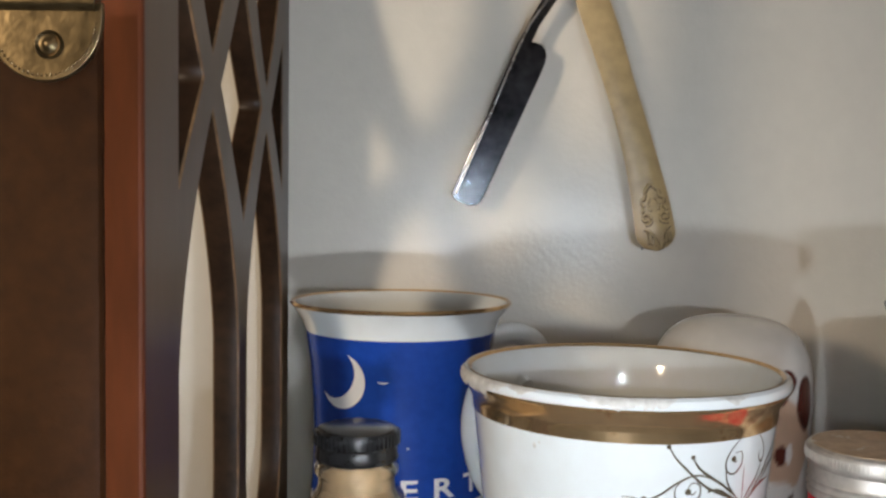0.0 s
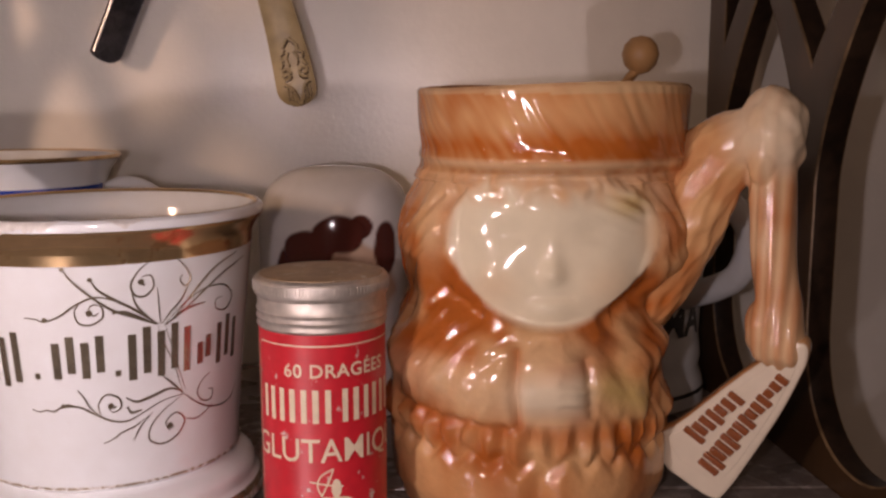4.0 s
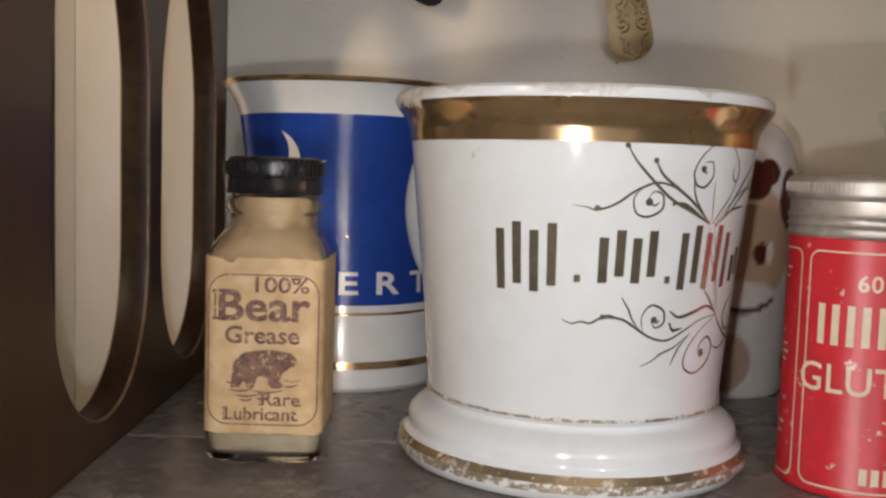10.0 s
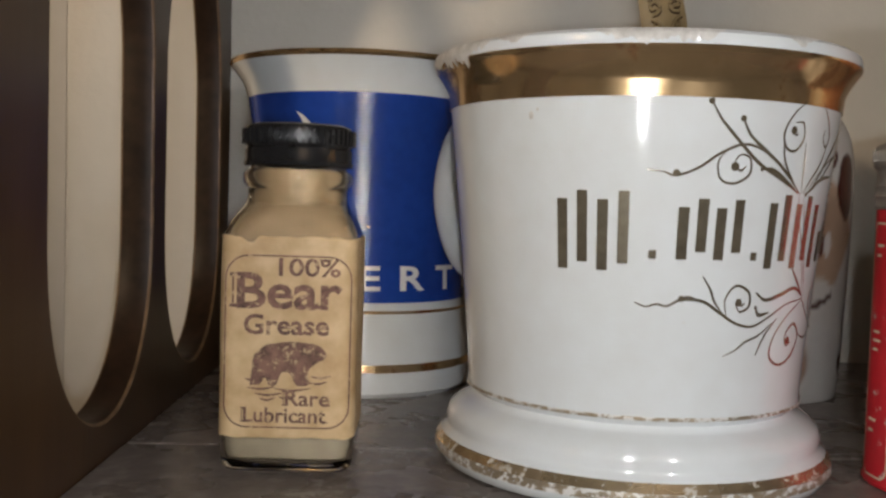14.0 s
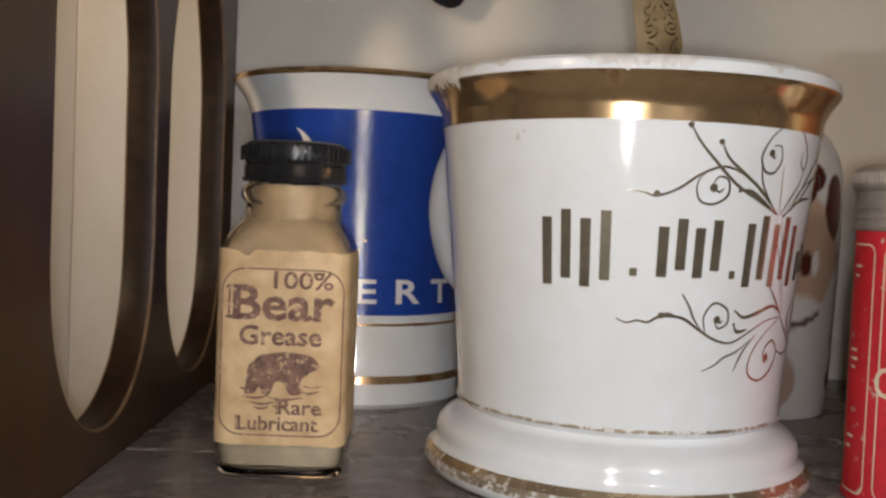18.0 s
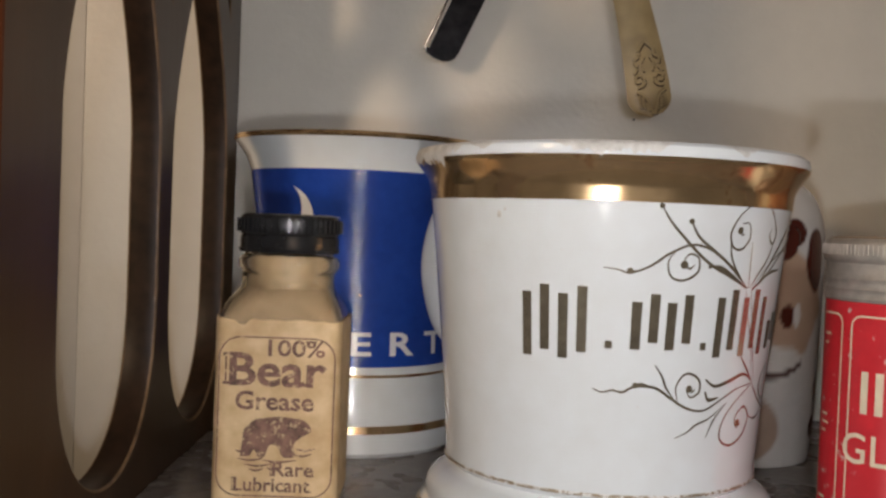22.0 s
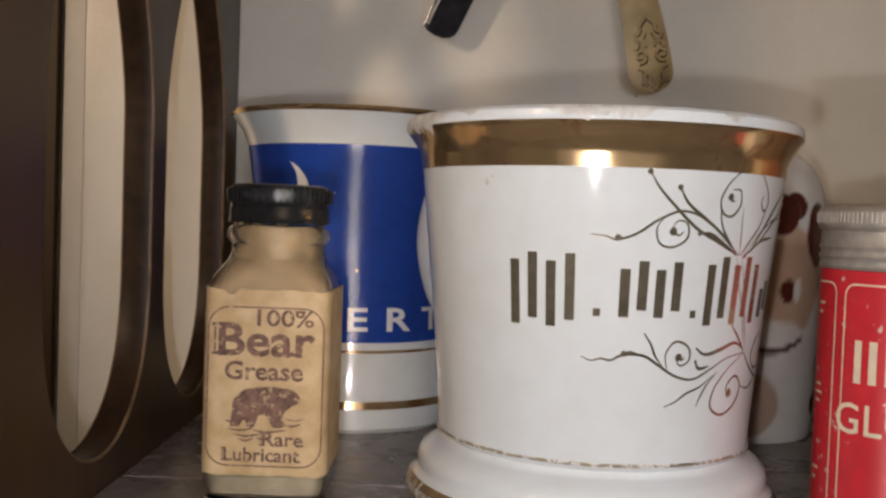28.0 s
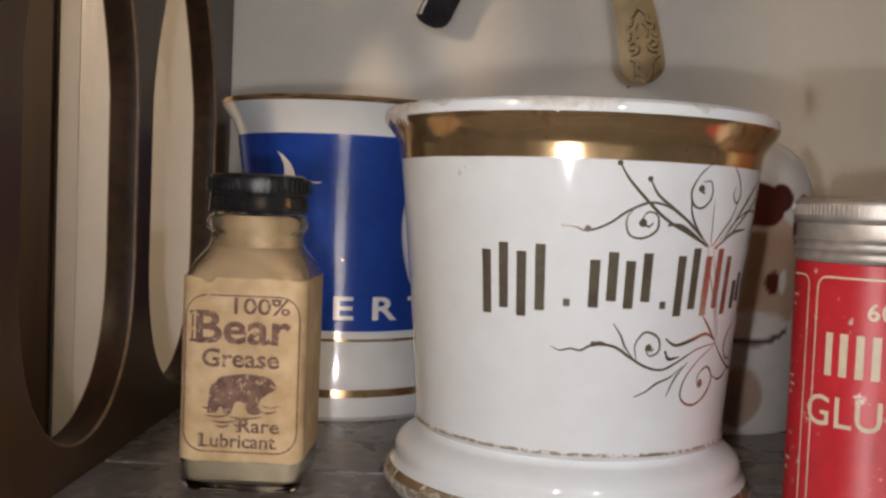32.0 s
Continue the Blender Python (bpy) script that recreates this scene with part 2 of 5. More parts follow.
def lathe(profile, seg=96, start=0.0, end=360.0, warp=None):
    """Turns a profile of (radius, height) round the z axis; an arc when end - start < 360. Angle 0 faces -y, and +x is 90."""
    bm = bmesh.new()
    full = end - start >= 359.9
    count = seg if full else seg + 1
    rings = []
    for r, z in profile:
        ring = []
        for i in range(count):
            a = radians(start + (end - start) * i / seg)
            x, y, h = r * math.sin(a), -r * math.cos(a), z
            if warp:
                x, y, h = warp(x, y, h, a)
            ring.append(bm.verts.new((x, y, h)))
        rings.append(ring)
    for a, b in zip(rings, rings[1:]):
        for i in range(seg):
            j = (i + 1) % count
            bm.faces.new((a[i], a[j], b[j], b[i]))
    bmesh.ops.remove_doubles(bm, verts=bm.verts, dist=1e-7)
    return bm


def smooth_line(points, steps=8):
    """A Catmull-Rom line through the points."""
    pts = [Vector(p) for p in points]
    pts = [pts[0] * 2 - pts[1], *pts, pts[-1] * 2 - pts[-2]]
    out = []
    for a, b, c, d in zip(pts, pts[1:], pts[2:], pts[3:]):
        for k in range(steps):
            t = k / steps
            out.append(0.5 * (2 * b + (c - a) * t + (2 * a - 5 * b + 4 * c - d) * t * t + (3 * b - a - 3 * c + d) * t ** 3))
    return out + [pts[-2]]


def tube(line, radius, seg=14, flat=1.0, side=None, bm=None):
    """A round or flattened bar along a line; radius may be a function of 0..1; flat scales the thickness across side."""
    bm = bm or bmesh.new()
    rings = []
    n = len(line)
    for i, p in enumerate(line):
        d = (line[min(i + 1, n - 1)] - line[max(i - 1, 0)]).normalized()
        u = (side or Vector((0, 0, 1))).cross(d)
        if u.length < 1e-4:
            u = Vector((1, 0, 0)).cross(d)
        u.normalize()
        v = d.cross(u)
        r = radius(i / (n - 1)) if callable(radius) else radius
        rings.append([bm.verts.new(p + r * (math.cos(2 * math.pi * k / seg) * u + flat * math.sin(2 * math.pi * k / seg) * v)) for k in range(seg)])
    for a, b in zip(rings, rings[1:]):
        for k in range(seg):
            bm.faces.new((a[k], a[(k + 1) % seg], b[(k + 1) % seg], b[k]))
    bm.faces.new(rings[0])
    bm.faces.new(rings[-1])
    return bm


def box(lo, hi, bevel=0.0, bm=None):
    bm = bm or bmesh.new()
    made = bmesh.ops.create_cube(bm, size=1.0)["verts"]
    for v in made:
        v.co = Vector([(a + b) / 2 + c * (b - a) for a, b, c in zip(lo, hi, v.co)])
    if bevel:
        bmesh.ops.bevel(bm, geom=list({e for v in made for e in v.link_edges}), offset=bevel, segments=2, affect="EDGES", profile=0.5)
    return bm


def outline_mesh(loops, depth, bevel=0.0):
    """A flat board in x, y with holes: the first loop is its outline. depth: thickness along z."""
    data = bpy.data.curves.new("outline", "CURVE")
    data.dimensions, data.fill_mode, data.extrude = "2D", "BOTH", depth / 2
    data.bevel_depth, data.bevel_resolution = bevel, 1
    for loop in loops:
        s = data.splines.new("POLY")
        s.points.add(len(loop) - 1)
        for q, (x, y) in zip(s.points, loop):
            q.co = (x, y, 0, 1)
        s.use_cyclic_u = True
    ob = bpy.data.objects.new("outline", data)
    scene.collection.objects.link(ob)
    mesh = bpy.data.meshes.new_from_object(ob.evaluated_get(bpy.context.evaluated_depsgraph_get()))
    bm = bmesh.new()
    bm.from_mesh(mesh)
    bpy.data.objects.remove(ob)
    bpy.data.meshes.remove(mesh)
    return bm


def letters(text, size, spacing=1.0, bold=0.0, squeeze=1.0):
    """Flat lettering in x, y, centred in x, standing on y = 0; size is the capital's height."""
    data = bpy.data.curves.new("lettering", "FONT")
    data.body, data.size, data.space_character, data.offset = text, size / 0.69, spacing, bold
    data.align_x, data.resolution_u = "CENTER", 3
    ob = bpy.data.objects.new("lettering", data)
    scene.collection.objects.link(ob)
    mesh = bpy.data.meshes.new_from_object(ob.evaluated_get(bpy.context.evaluated_depsgraph_get()))
    bm = bmesh.new()
    bm.from_mesh(mesh)
    for v in bm.verts:
        v.co.x *= squeeze
    bpy.data.objects.remove(ob)
    bpy.data.meshes.remove(mesh)
    return bm


def ribbon(points, width, bm=None, taper=True):
    """A flat stroke in x, y along the points."""
    bm = bm or bmesh.new()
    line = smooth_line([(x, y, 0) for x, y in points], 7)
    n = len(line)
    rails = []
    for i, p in enumerate(line):
        d = (line[min(i + 1, n - 1)] - line[max(i - 1, 0)]).normalized()
        w = width * ((0.35 + 0.65 * math.sin(math.pi * i / (n - 1))) if taper else 1.0) / 2
        u = Vector((-d.y, d.x, 0)) * w
        rails.append((bm.verts.new(p + u), bm.verts.new(p - u)))
    for a, b in zip(rails, rails[1:]):
        bm.faces.new((a[0], a[1], b[1], b[0]))
    return bm


def disc(x, y, r, bm=None, rx=None, seg=14):
    bm = bm or bmesh.new()
    bm.faces.new([bm.verts.new((x + (rx or r) * math.cos(2 * math.pi * k / seg), y + r * math.sin(2 * math.pi * k / seg), 0)) for k in range(seg)])
    return bm


def rect(x0, y0, x1, y1, bm=None):
    bm = bm or bmesh.new()
    bm.faces.new([bm.verts.new((x, y, 0)) for x, y in ((x0, y0), (x1, y0), (x1, y1), (x0, y1))])
    return bm


def frame_line(x0, y0, x1, y1, r, w, bm=None, seg=6):
    """A rounded rectangular printed line of width w."""
    bm = bm or bmesh.new()
    rails = []
    for cx, cy, a0 in ((x1 - r, y1 - r, 0), (x0 + r, y1 - r, 90), (x0 + r, y0 + r, 180), (x1 - r, y0 + r, 270)):
        for k in range(seg + 1):
            a = radians(a0 + 90 * k / seg)
            c, s = math.cos(a), math.sin(a)
            rails.append((bm.verts.new((cx + r * c, cy + r * s, 0)), bm.verts.new((cx + (r - w) * c, cy + (r - w) * s, 0))))
    for a, b in zip(rails, rails[1:] + rails[:1]):
        bm.faces.new((a[0], a[1], b[1], b[0]))
    return bm


def wrap(bm, radius_at, lift=0.00025, shift=0.0, cut=0.0015):
    """Lays flat x, y work round a turned body: x is the arc length at radius_at(y)'s middle, y the height."""
    xs = [v.co.x for v in bm.verts]
    x = math.floor(min(xs) / cut) * cut
    while x < max(xs):
        bmesh.ops.bisect_plane(bm, geom=[*bm.verts, *bm.edges, *bm.faces], plane_co=(x, 0, 0), plane_no=(1, 0, 0))
        x += cut
    if max(v.co.y for v in bm.verts) - min(v.co.y for v in bm.verts) > 4 * cut:
        y = min(v.co.y for v in bm.verts)
        top = max(v.co.y for v in bm.verts)
        while y < top:
            bmesh.ops.bisect_plane(bm, geom=[*bm.verts, *bm.edges, *bm.faces], plane_co=(0, y, 0), plane_no=(0, 1, 0))
            y += 2 * cut
    for v in bm.verts:
        r = radius_at(v.co.y)
        a = v.co.x / r + radians(shift)
        v.co = Vector(((r + lift) * math.sin(a), -(r + lift) * math.cos(a), v.co.y))
    return bm


def between(table, z):
    zs = [q[1] for q in table]
    return float(np.interp(z, zs, [q[0] for q in table]))


# ---- setting ----
WALL_Y = 0.403
tagged(part("wall_back", box((-0.95, WALL_Y, -0.60), (1.15, WALL_Y + 0.05, 0.75)), WALL, smooth=False), "off-white satin painted wall behind the shelf", "wall", kind="structure")
tagged(part("wall_left", box((-1.0, -1.20, -0.60), (-0.95, WALL_Y + 0.05, 0.75)), ROOM, smooth=False), "plain side wall of the dim room", "wall", kind="structure")
tagged(part("wall_right", box((1.15, -1.20, -0.60), (1.20, WALL_Y + 0.05, 0.75)), ROOM, smooth=False), "plain side wall of the dim room", "wall", kind="structure")
tagged(part("wall_front", box((-1.0, -1.25, -0.60), (1.20, -1.20, 0.75)), ROOM, smooth=False), "plain wall of the dim room facing the shelf", "wall", kind="structure")
tagged(part("floor", box((-1.0, -1.25, -0.65), (1.20, WALL_Y + 0.05, -0.60)), ROOM, smooth=False), "plain dim floor below the shelf", "floor", kind="structure")
tagged(part("ceiling", box((-1.0, -1.25, 0.75), (1.20, WALL_Y + 0.05, 0.80)), ROOM, smooth=False), "plain dim ceiling above the shelf", "ceiling", kind="structure")

tagged(part("trim", box((-0.300, WALL_Y - 0.0030, -0.60), (-0.1345, WALL_Y - 0.0002, 0.75), 0.0006), TRIMWOOD, smooth=False), "dark brown wooden trim on the wall beyond the shelf", "trim", kind="structure")
tagged(part("trim", box((-0.1343, WALL_Y - 0.0003, -0.60), (-0.1255, WALL_Y + 0.0010, 0.75)), GREYSTRIP, smooth=False), "narrow grey strip beside the wooden trim", "trim", kind="structure")

# ---- the shelf with its fretwork sides ----
LEFT_X, RIGHT_X, BOARD_T, PLANK_Z = -0.0610, 0.2525, 0.0080, -0.0013
FRONT_Y, BACK_Y, COL1, COL2, MID = 0.1945, 0.3740, 0.2520, 0.3280, 0.2905
NODE_Z, LENS_LO, LENS_HI, LENS_W = 0.1610, 0.0060, 0.1545, 0.0328

shelf = thing("wall_shelf", "dark-stained wooden shelf with fretwork sides against the wall", "shelf")

rng = random.Random(5)
dust = bmesh.new()
for k in range(900):
    x, y, r, a = rng.uniform(LEFT_X + 0.002, RIGHT_X - 0.002), rng.uniform(FRONT_Y - 0.010, BACK_Y), 0.00004 + 0.00022 * rng.random() ** 3, rng.uniform(0, 3.14)
    ring = [dust.verts.new((x + r * rng.uniform(0.6, 1.3) * math.cos(a + b), y + r * rng.uniform(0.6, 1.3) * math.sin(a + b), PLANK_Z + 0.00006)) for b in (0.0, 1.26, 2.51, 3.77, 5.03)]
    dust.faces.new(ring)
tagged(part("dust", dust, DUST, shelf, "fine grey dust on the planks", smooth=False), kind="stuff")


def lens_loop(cy, lo, hi, half, count=22):
    """A long opening, round-pointed at lo and drawn out to a sharp point at hi."""
    full, turn = lo + (hi - lo) * 0.283, lo + (hi - lo) * 0.535
    right = []
    for k in range(count + 1):
        s = (k / count) ** 1.6
        right.append((half * math.sqrt(max(0, 1 - (1 - s) ** 2.5)), lo + (full - lo) * s))
    for k in range(1, count + 1):
        s = k / count
        right.append((half * (1 - s ** 1.7), turn + (hi - turn) * s))
    return [(cy + w, z) for w, z in right] + [(cy - w, z) for w, z in reversed(right[1:-1])]


def diamond_loop(cy, cut_lo=None, cut_hi=None, count=12):
    """The space between two columns of crossing bars, cut off where it meets an upright."""
    half, tall = 0.0298, 0.0385
    right = []
    for k in range(-count, count + 1):
        s = abs(k) / count
        right.append((half * (1 - s) ** 1.15, NODE_Z + tall * k / count))
    pts = [(cy + w, z) for w, z in right] + [(cy - w, z) for w, z in reversed(right[1:-1])]
    if cut_lo is not None:
        pts = [p for p in pts if p[0] >= cut_lo - 1e-6]
        zs = [z for y, z in pts if y < cut_lo + 0.004]
        pts = [(cut_lo, max(zs)), *sorted([p for p in pts if p[0] > cut_lo + 0.0005], key=lambda p: -p[1]), (cut_lo, min(zs))]
    if cut_hi is not None:
        pts = [p for p in pts if p[0] <= cut_hi + 1e-6]
        zs = [z for y, z in pts if y > cut_hi - 0.004]
        pts = [(cut_hi, min(zs)), *sorted([p for p in pts if p[0] < cut_hi - 0.0005], key=lambda p: p[1]), (cut_hi, max(zs))]
    return pts


SPLAY, HINGE_Y = 0.096, 0.360


def splayed(bm):
    """Swings the right ends outwards towards the front, to fit the right side to the camera's view."""
    for v in bm.verts:
        if v.co.x > 0.15:
            v.co.x += SPLAY * (HINGE_Y - v.co.y)
    return bm


def side_panel(x_inner, outward):
    top = 2 * NODE_Z
    loops = [[(FRONT_Y, -0.05), (BACK_Y, -0.05), (BACK_Y, top), (FRONT_Y, top)]]
    for cy in (COL1, COL2):
        loops.append(lens_loop(cy, LENS_LO, LENS_HI, LENS_W))
        loops.append([(y, 2 * NODE_Z - z) for y, z in lens_loop(cy, LENS_LO, LENS_HI, LENS_W)])
    loops.append(diamond_loop(MID))
    loops.append(diamond_loop(MID - 0.0765, cut_lo=0.2192))
    loops.append(diamond_loop(MID + 0.0755, cut_hi=0.3600))
    bm = outline_mesh(loops, BOARD_T - 0.0012, 0.0006)
    bmesh.ops.remove_doubles(bm, verts=bm.verts, dist=2e-6)
    for v in bm.verts:
        y, z, d = v.co
        v.co = Vector((x_inner + outward * BOARD_T / 2 + d, y, z))
    splayed(bm)
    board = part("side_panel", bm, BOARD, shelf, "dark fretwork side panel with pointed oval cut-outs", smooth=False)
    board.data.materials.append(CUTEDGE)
    board.data.materials.append(WORNGLINT)
    # cut edges darker brown; worn bevels lighter, their gold glints put into the colour
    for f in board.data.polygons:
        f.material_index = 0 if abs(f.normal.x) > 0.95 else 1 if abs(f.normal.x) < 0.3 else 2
    lo, hi = sorted((x_inner - outward * 0.0002, x_inner + outward * (BOARD_T + 0.0002)))
    part("front_edge", splayed(box((lo, FRONT_Y - 0.0022, -0.05), (hi, FRONT_Y + 0.0004, 2 * NODE_Z), 0.0008)), MAHOGANY, board, "worn reddish front edge", smooth=False)
    return board


part("plank", splayed(box((LEFT_X, FRONT_Y - 0.012, -0.018), (RIGHT_X, 0.2639, PLANK_Z), 0.0006)), SHELF, shelf, "dark grey painted front plank", smooth=False)
part("plank", splayed(box((LEFT_X, 0.2646, -0.018), (RIGHT_X, WALL_Y - 0.001, PLANK_Z), 0.0006)), SHELF, shelf, "dark grey painted back plank", smooth=False)
part("joint_strip", splayed(box((LEFT_X, 0.2637, -0.014), (RIGHT_X, 0.2649, PLANK_Z - 0.0005))), BAREWOOD, shelf, "pale bare wood showing in the joint", smooth=False)
side_panel(LEFT_X, -1)
# unseen strip added to keep lamp light out of the gap behind the panel
part("back_stile", box((LEFT_X - 0.0080, BACK_Y, -0.05), (LEFT_X - 0.0058, WALL_Y - 0.0005, 2 * NODE_Z)), BOARD, shelf, smooth=False)
side_panel(RIGHT_X, 1)

# ---- leather strop hanging beside the shelf ----
strop = thing("razor_strop", "dark brown leather razor strop with brass end clip", "strop", (-0.0805, 0.1860, 0))
part("strap", box((-0.0140, -0.002, -0.30), (0.0140, 0.002, 0.168), 0.0012), LEATHER, strop)
CLIP_X = 0.0044
clip = [(CLIP_X + 0.0108 * math.cos(radians(a)), 0.1640 + 0.0118 * math.sin(radians(a))) for a in range(180, 361, 9)] + [(CLIP_X + 0.0108, 0.1665), (CLIP_X - 0.0108, 0.1665)]
bm = outline_mesh([clip], 0.0010, 0.0003)
for v in bm.verts:
    x, z, d = v.co
    v.co = Vector((x, -0.0034 + d, z))
clip_plate = part("end_clip", bm, BRASS, strop, "embossed tarnished brass clip")
bar = tube([Vector((CLIP_X + x / 1000, -0.0036, 0.1668)) for x in range(-10, 11, 2)], 0.0018, 14)
part("clip_bar", bar, BRASS, clip_plate)
beads = bmesh.new()
for k in range(34):
    a = radians(186 + 168 * k / 33)
    bmesh.ops.create_icosphere(beads, subdivisions=1, radius=0.00044, matrix=Matrix.Translation((CLIP_X + 0.0100 * math.cos(a), -0.0040, 0.1640 + 0.0110 * math.sin(a))))
tagged(part("beading", beads, BRASS, clip_plate), kind="stuff")
border = tube([Vector((CLIP_X + 0.0088 * math.cos(radians(a)), -0.0039, 0.1640 + 0.0098 * math.sin(radians(a)))) for a in range(180, 361, 6)], 0.00030, 8)
part("raised_border", border, BRASS, clip_plate)
for k in range(7):
    scallop = tube([Vector((CLIP_X - 0.0075 + 0.0025 * k + 0.0011 * math.cos(radians(a)), -0.0039, 0.1648 + 0.0012 * math.sin(radians(a)))) for a in range(180, 361, 20)], 0.00028, 8)
    part("scallop", scallop, BRASS, clip_plate)
rv = lathe([(0.0, 0.0010), (0.0007, 0.0009), (0.0012, 0.0004), (0.0018, 0.0003), (0.0024, 0.0009), (0.0029, 0.0)], 24)
for v in rv.verts:
    x, y, z = v.co
    v.co = Vector((x + CLIP_X + 0.0010, -0.0040 - z, 0.1588 + y))
part("rivet", rv, BRASS, clip_plate)

# ---- white mug with gilt band ----
HA_BODY = [(0.0354, 0.0172), (0.0360, 0.0250), (0.0368, 0.0345), (0.0380, 0.0470), (0.0394, 0.0600), (0.0408, 0.0728), (0.0412, 0.0770)]
mug = thing("shaving_mug", "white porcelain shaving mug with gilt bands and scrollwork, chipped rim", "mug", (0.050, 0.2618, 0))
profile = [(0.0, 0.0), (0.0394, 0.0), (0.0412, 0.0008), (0.0421, 0.0026), (0.0419, 0.0042), (0.0410, 0.0056), (0.0400, 0.0064), (0.0397, 0.0072), (0.0399, 0.0086), (0.0392, 0.0100), (0.0374, 0.0113), (0.0356, 0.0122),
           (0.0346, 0.0128), (0.0341, 0.0136), (0.0348, 0.0142), (0.0355, 0.0148), (0.0355, 0.0157), *HA_BODY, (0.0420, 0.0788), (0.0432, 0.0805), (0.0442, 0.0818), (0.0446, 0.0831), (0.0443, 0.0845),
           (0.0434, 0.0852), (0.0422, 0.0849), (0.0408, 0.0830), (0.0394, 0.0787), (0.0382, 0.0640), (0.0365, 0.0440), (0.0345, 0.0240), (0.0320, 0.0190), (0.0, 0.0180)]
part("body", lathe(profile, 128), PORCELAIN, mug)


def ha_radius(z):
    return between(HA_BODY, z)


part("gilt_band", lathe([(ha_radius(z) + 0.0002 if z < 0.077 else between([(0.0412, 0.077), (0.0420, 0.0788), (0.0432, 0.0805), (0.0442, 0.0818), (0.0446, 0.0831)], z) + 0.0002, z) for z in (0.0738, 0.0750, 0.0762, 0.077, 0.078, 0.0790, 0.0798, 0.0806, 0.0812, 0.0818, 0.0824)], 128), GILT, mug, "worn gilt band below the rim")
part("gilt_rim", lathe([(0.0428, 0.08530), (0.0422, 0.0851), (0.0417, 0.0845)], 128), GILT, mug, "rubbed gilt edge inside the rim")
part("gilt_line", lathe([(0.0357, 0.0149), (0.03575, 0.0152), (0.0357, 0.0156)], 128), GILTFOOT, mug, "thin rubbed gilt line")
part("gilt_foot", lathe([(0.04215, 0.0041), (0.0417, 0.00475), (0.0411, 0.0056)], 128), GILTDULL, mug, "gilt edge of the foot")
part("gilt_foot", lathe([(0.04235, 0.0025), (0.04230, 0.0032), (0.04214, 0.0041)], 128), GILTFOOT, mug, "rubbed gilt flaking off the foot")
a = radians(180 + 40)
out = Vector((math.sin(a), -math.cos(a), 0))
part("handle", tube(smooth_line([out * r + Vector((0, 0, z)) for r, z in ((0.038, 0.072), (0.048, 0.076), (0.058, 0.070), (0.062, 0.056), (0.057, 0.042), (0.047, 0.036), (0.035, 0.034))]), 0.0042, flat=0.8, side=Vector((-out.y, out.x, 0))), PORCELAIN, mug)

# ---- blue mug with crescent ----
BLUE_BODY = [(0.0325, 0.0240), (0.0318, 0.0350), (0.0316, 0.0480), (0.0320, 0.0600), (0.0330, 0.0720), (0.0346, 0.0830)]
bluemug = thing("flag_mug", "white porcelain mug with blue field, crescent and gilt lines", "mug", (-0.0152, 0.3500, 0))
profile = [(0.0, 0.0), (0.0340, 0.0), (0.0352, 0.0012), (0.0354, 0.0060), (0.0350, 0.0095), (0.0338, 0.0170), (0.0330, 0.0215), *BLUE_BODY, (0.0366, 0.0880), (0.0392, 0.0915), (0.0404, 0.0930), (0.0400, 0.0938), (0.0388, 0.0932),
           (0.0350, 0.0880), (0.0320, 0.0800), (0.0295, 0.0600), (0.0295, 0.0300), (0.0270, 0.0200), (0.0, 0.0190)]
part("body", lathe(profile, 112), PORCELAIN, bluemug)


def blue_radius(z):
    return between(BLUE_BODY, z)


part("blue_field", lathe([(blue_radius(z) + 0.0002, z) for z in (0.0252, 0.035, 0.042, 0.048, 0.054, 0.06, 0.066, 0.072, 0.078, 0.0832)], 90, -78, 92), BLUE, bluemug, "cobalt blue enamel field")
part("gilt_rim", lathe([(0.0400, 0.0924), (0.0406, 0.0931), (0.0402, 0.0940), (0.0388, 0.0934)], 112), GILT, bluemug, "gilt line on the rim")
part("gilt_line", lathe([(0.03325, 0.0222), (0.0332, 0.0230)], 112), GILT, bluemug, "thin gilt line")
part("gilt_foot", lathe([(0.0356, 0.0066), (0.0353, 0.0086)], 112), GILT, bluemug, "gilt line on the foot")
moon = bmesh.new()
tips = 112
rail = []
for k in range(25):
    u = radians(-tips + 2 * tips * k / 24)
    far = 0.0098 * Vector((math.cos(u), math.sin(u)))
    near = 0.0098 * Vector((math.cos(radians(tips)) + (0.86 * math.cos(u * 90 / tips)), math.sin(radians(tips)) * math.sin(u * 90 / tips)))
    rail.append((moon.verts.new((*far, 0)), moon.verts.new((*near, 0))))
for p, q in zip(rail, rail[1:]):
    moon.faces.new((p[0], q[0], q[1], p[1]))
bmesh.ops.remove_doubles(moon, verts=moon.verts, dist=1e-5)
for v in moon.verts:
    c, s = math.cos(radians(-40)), math.sin(radians(-40))
    x, y = v.co.x, v.co.y
    v.co = Vector((c * x - s * y - 0.0205, s * x + c * y + 0.0685, 0))
part("crescent", wrap(moon, blue_radius, 0.0005), WHITEINK, bluemug, "white crescent")
word = letters("LIBERTY", 0.0066, 1.72, 0.0002, 1.40)
for v in word.verts:
    v.co.y += 0.0288
part("lettering", wrap(word, blue_radius, 0.0005, shift=14.0), WHITEINK, bluemug, "white capital lettering")
a = radians(100)
out = Vector((math.sin(a), -math.cos(a), 0))
part("handle", tube(smooth_line([out * r + Vector((0, 0, z)) for r, z in ((0.031, 0.076), (0.042, 0.081), (0.052, 0.076), (0.056, 0.060), (0.051, 0.044), (0.042, 0.036), (0.030, 0.034))]), 0.0042, flat=0.8, side=Vector((-out.y, out.x, 0))), PORCELAIN, bluemug)

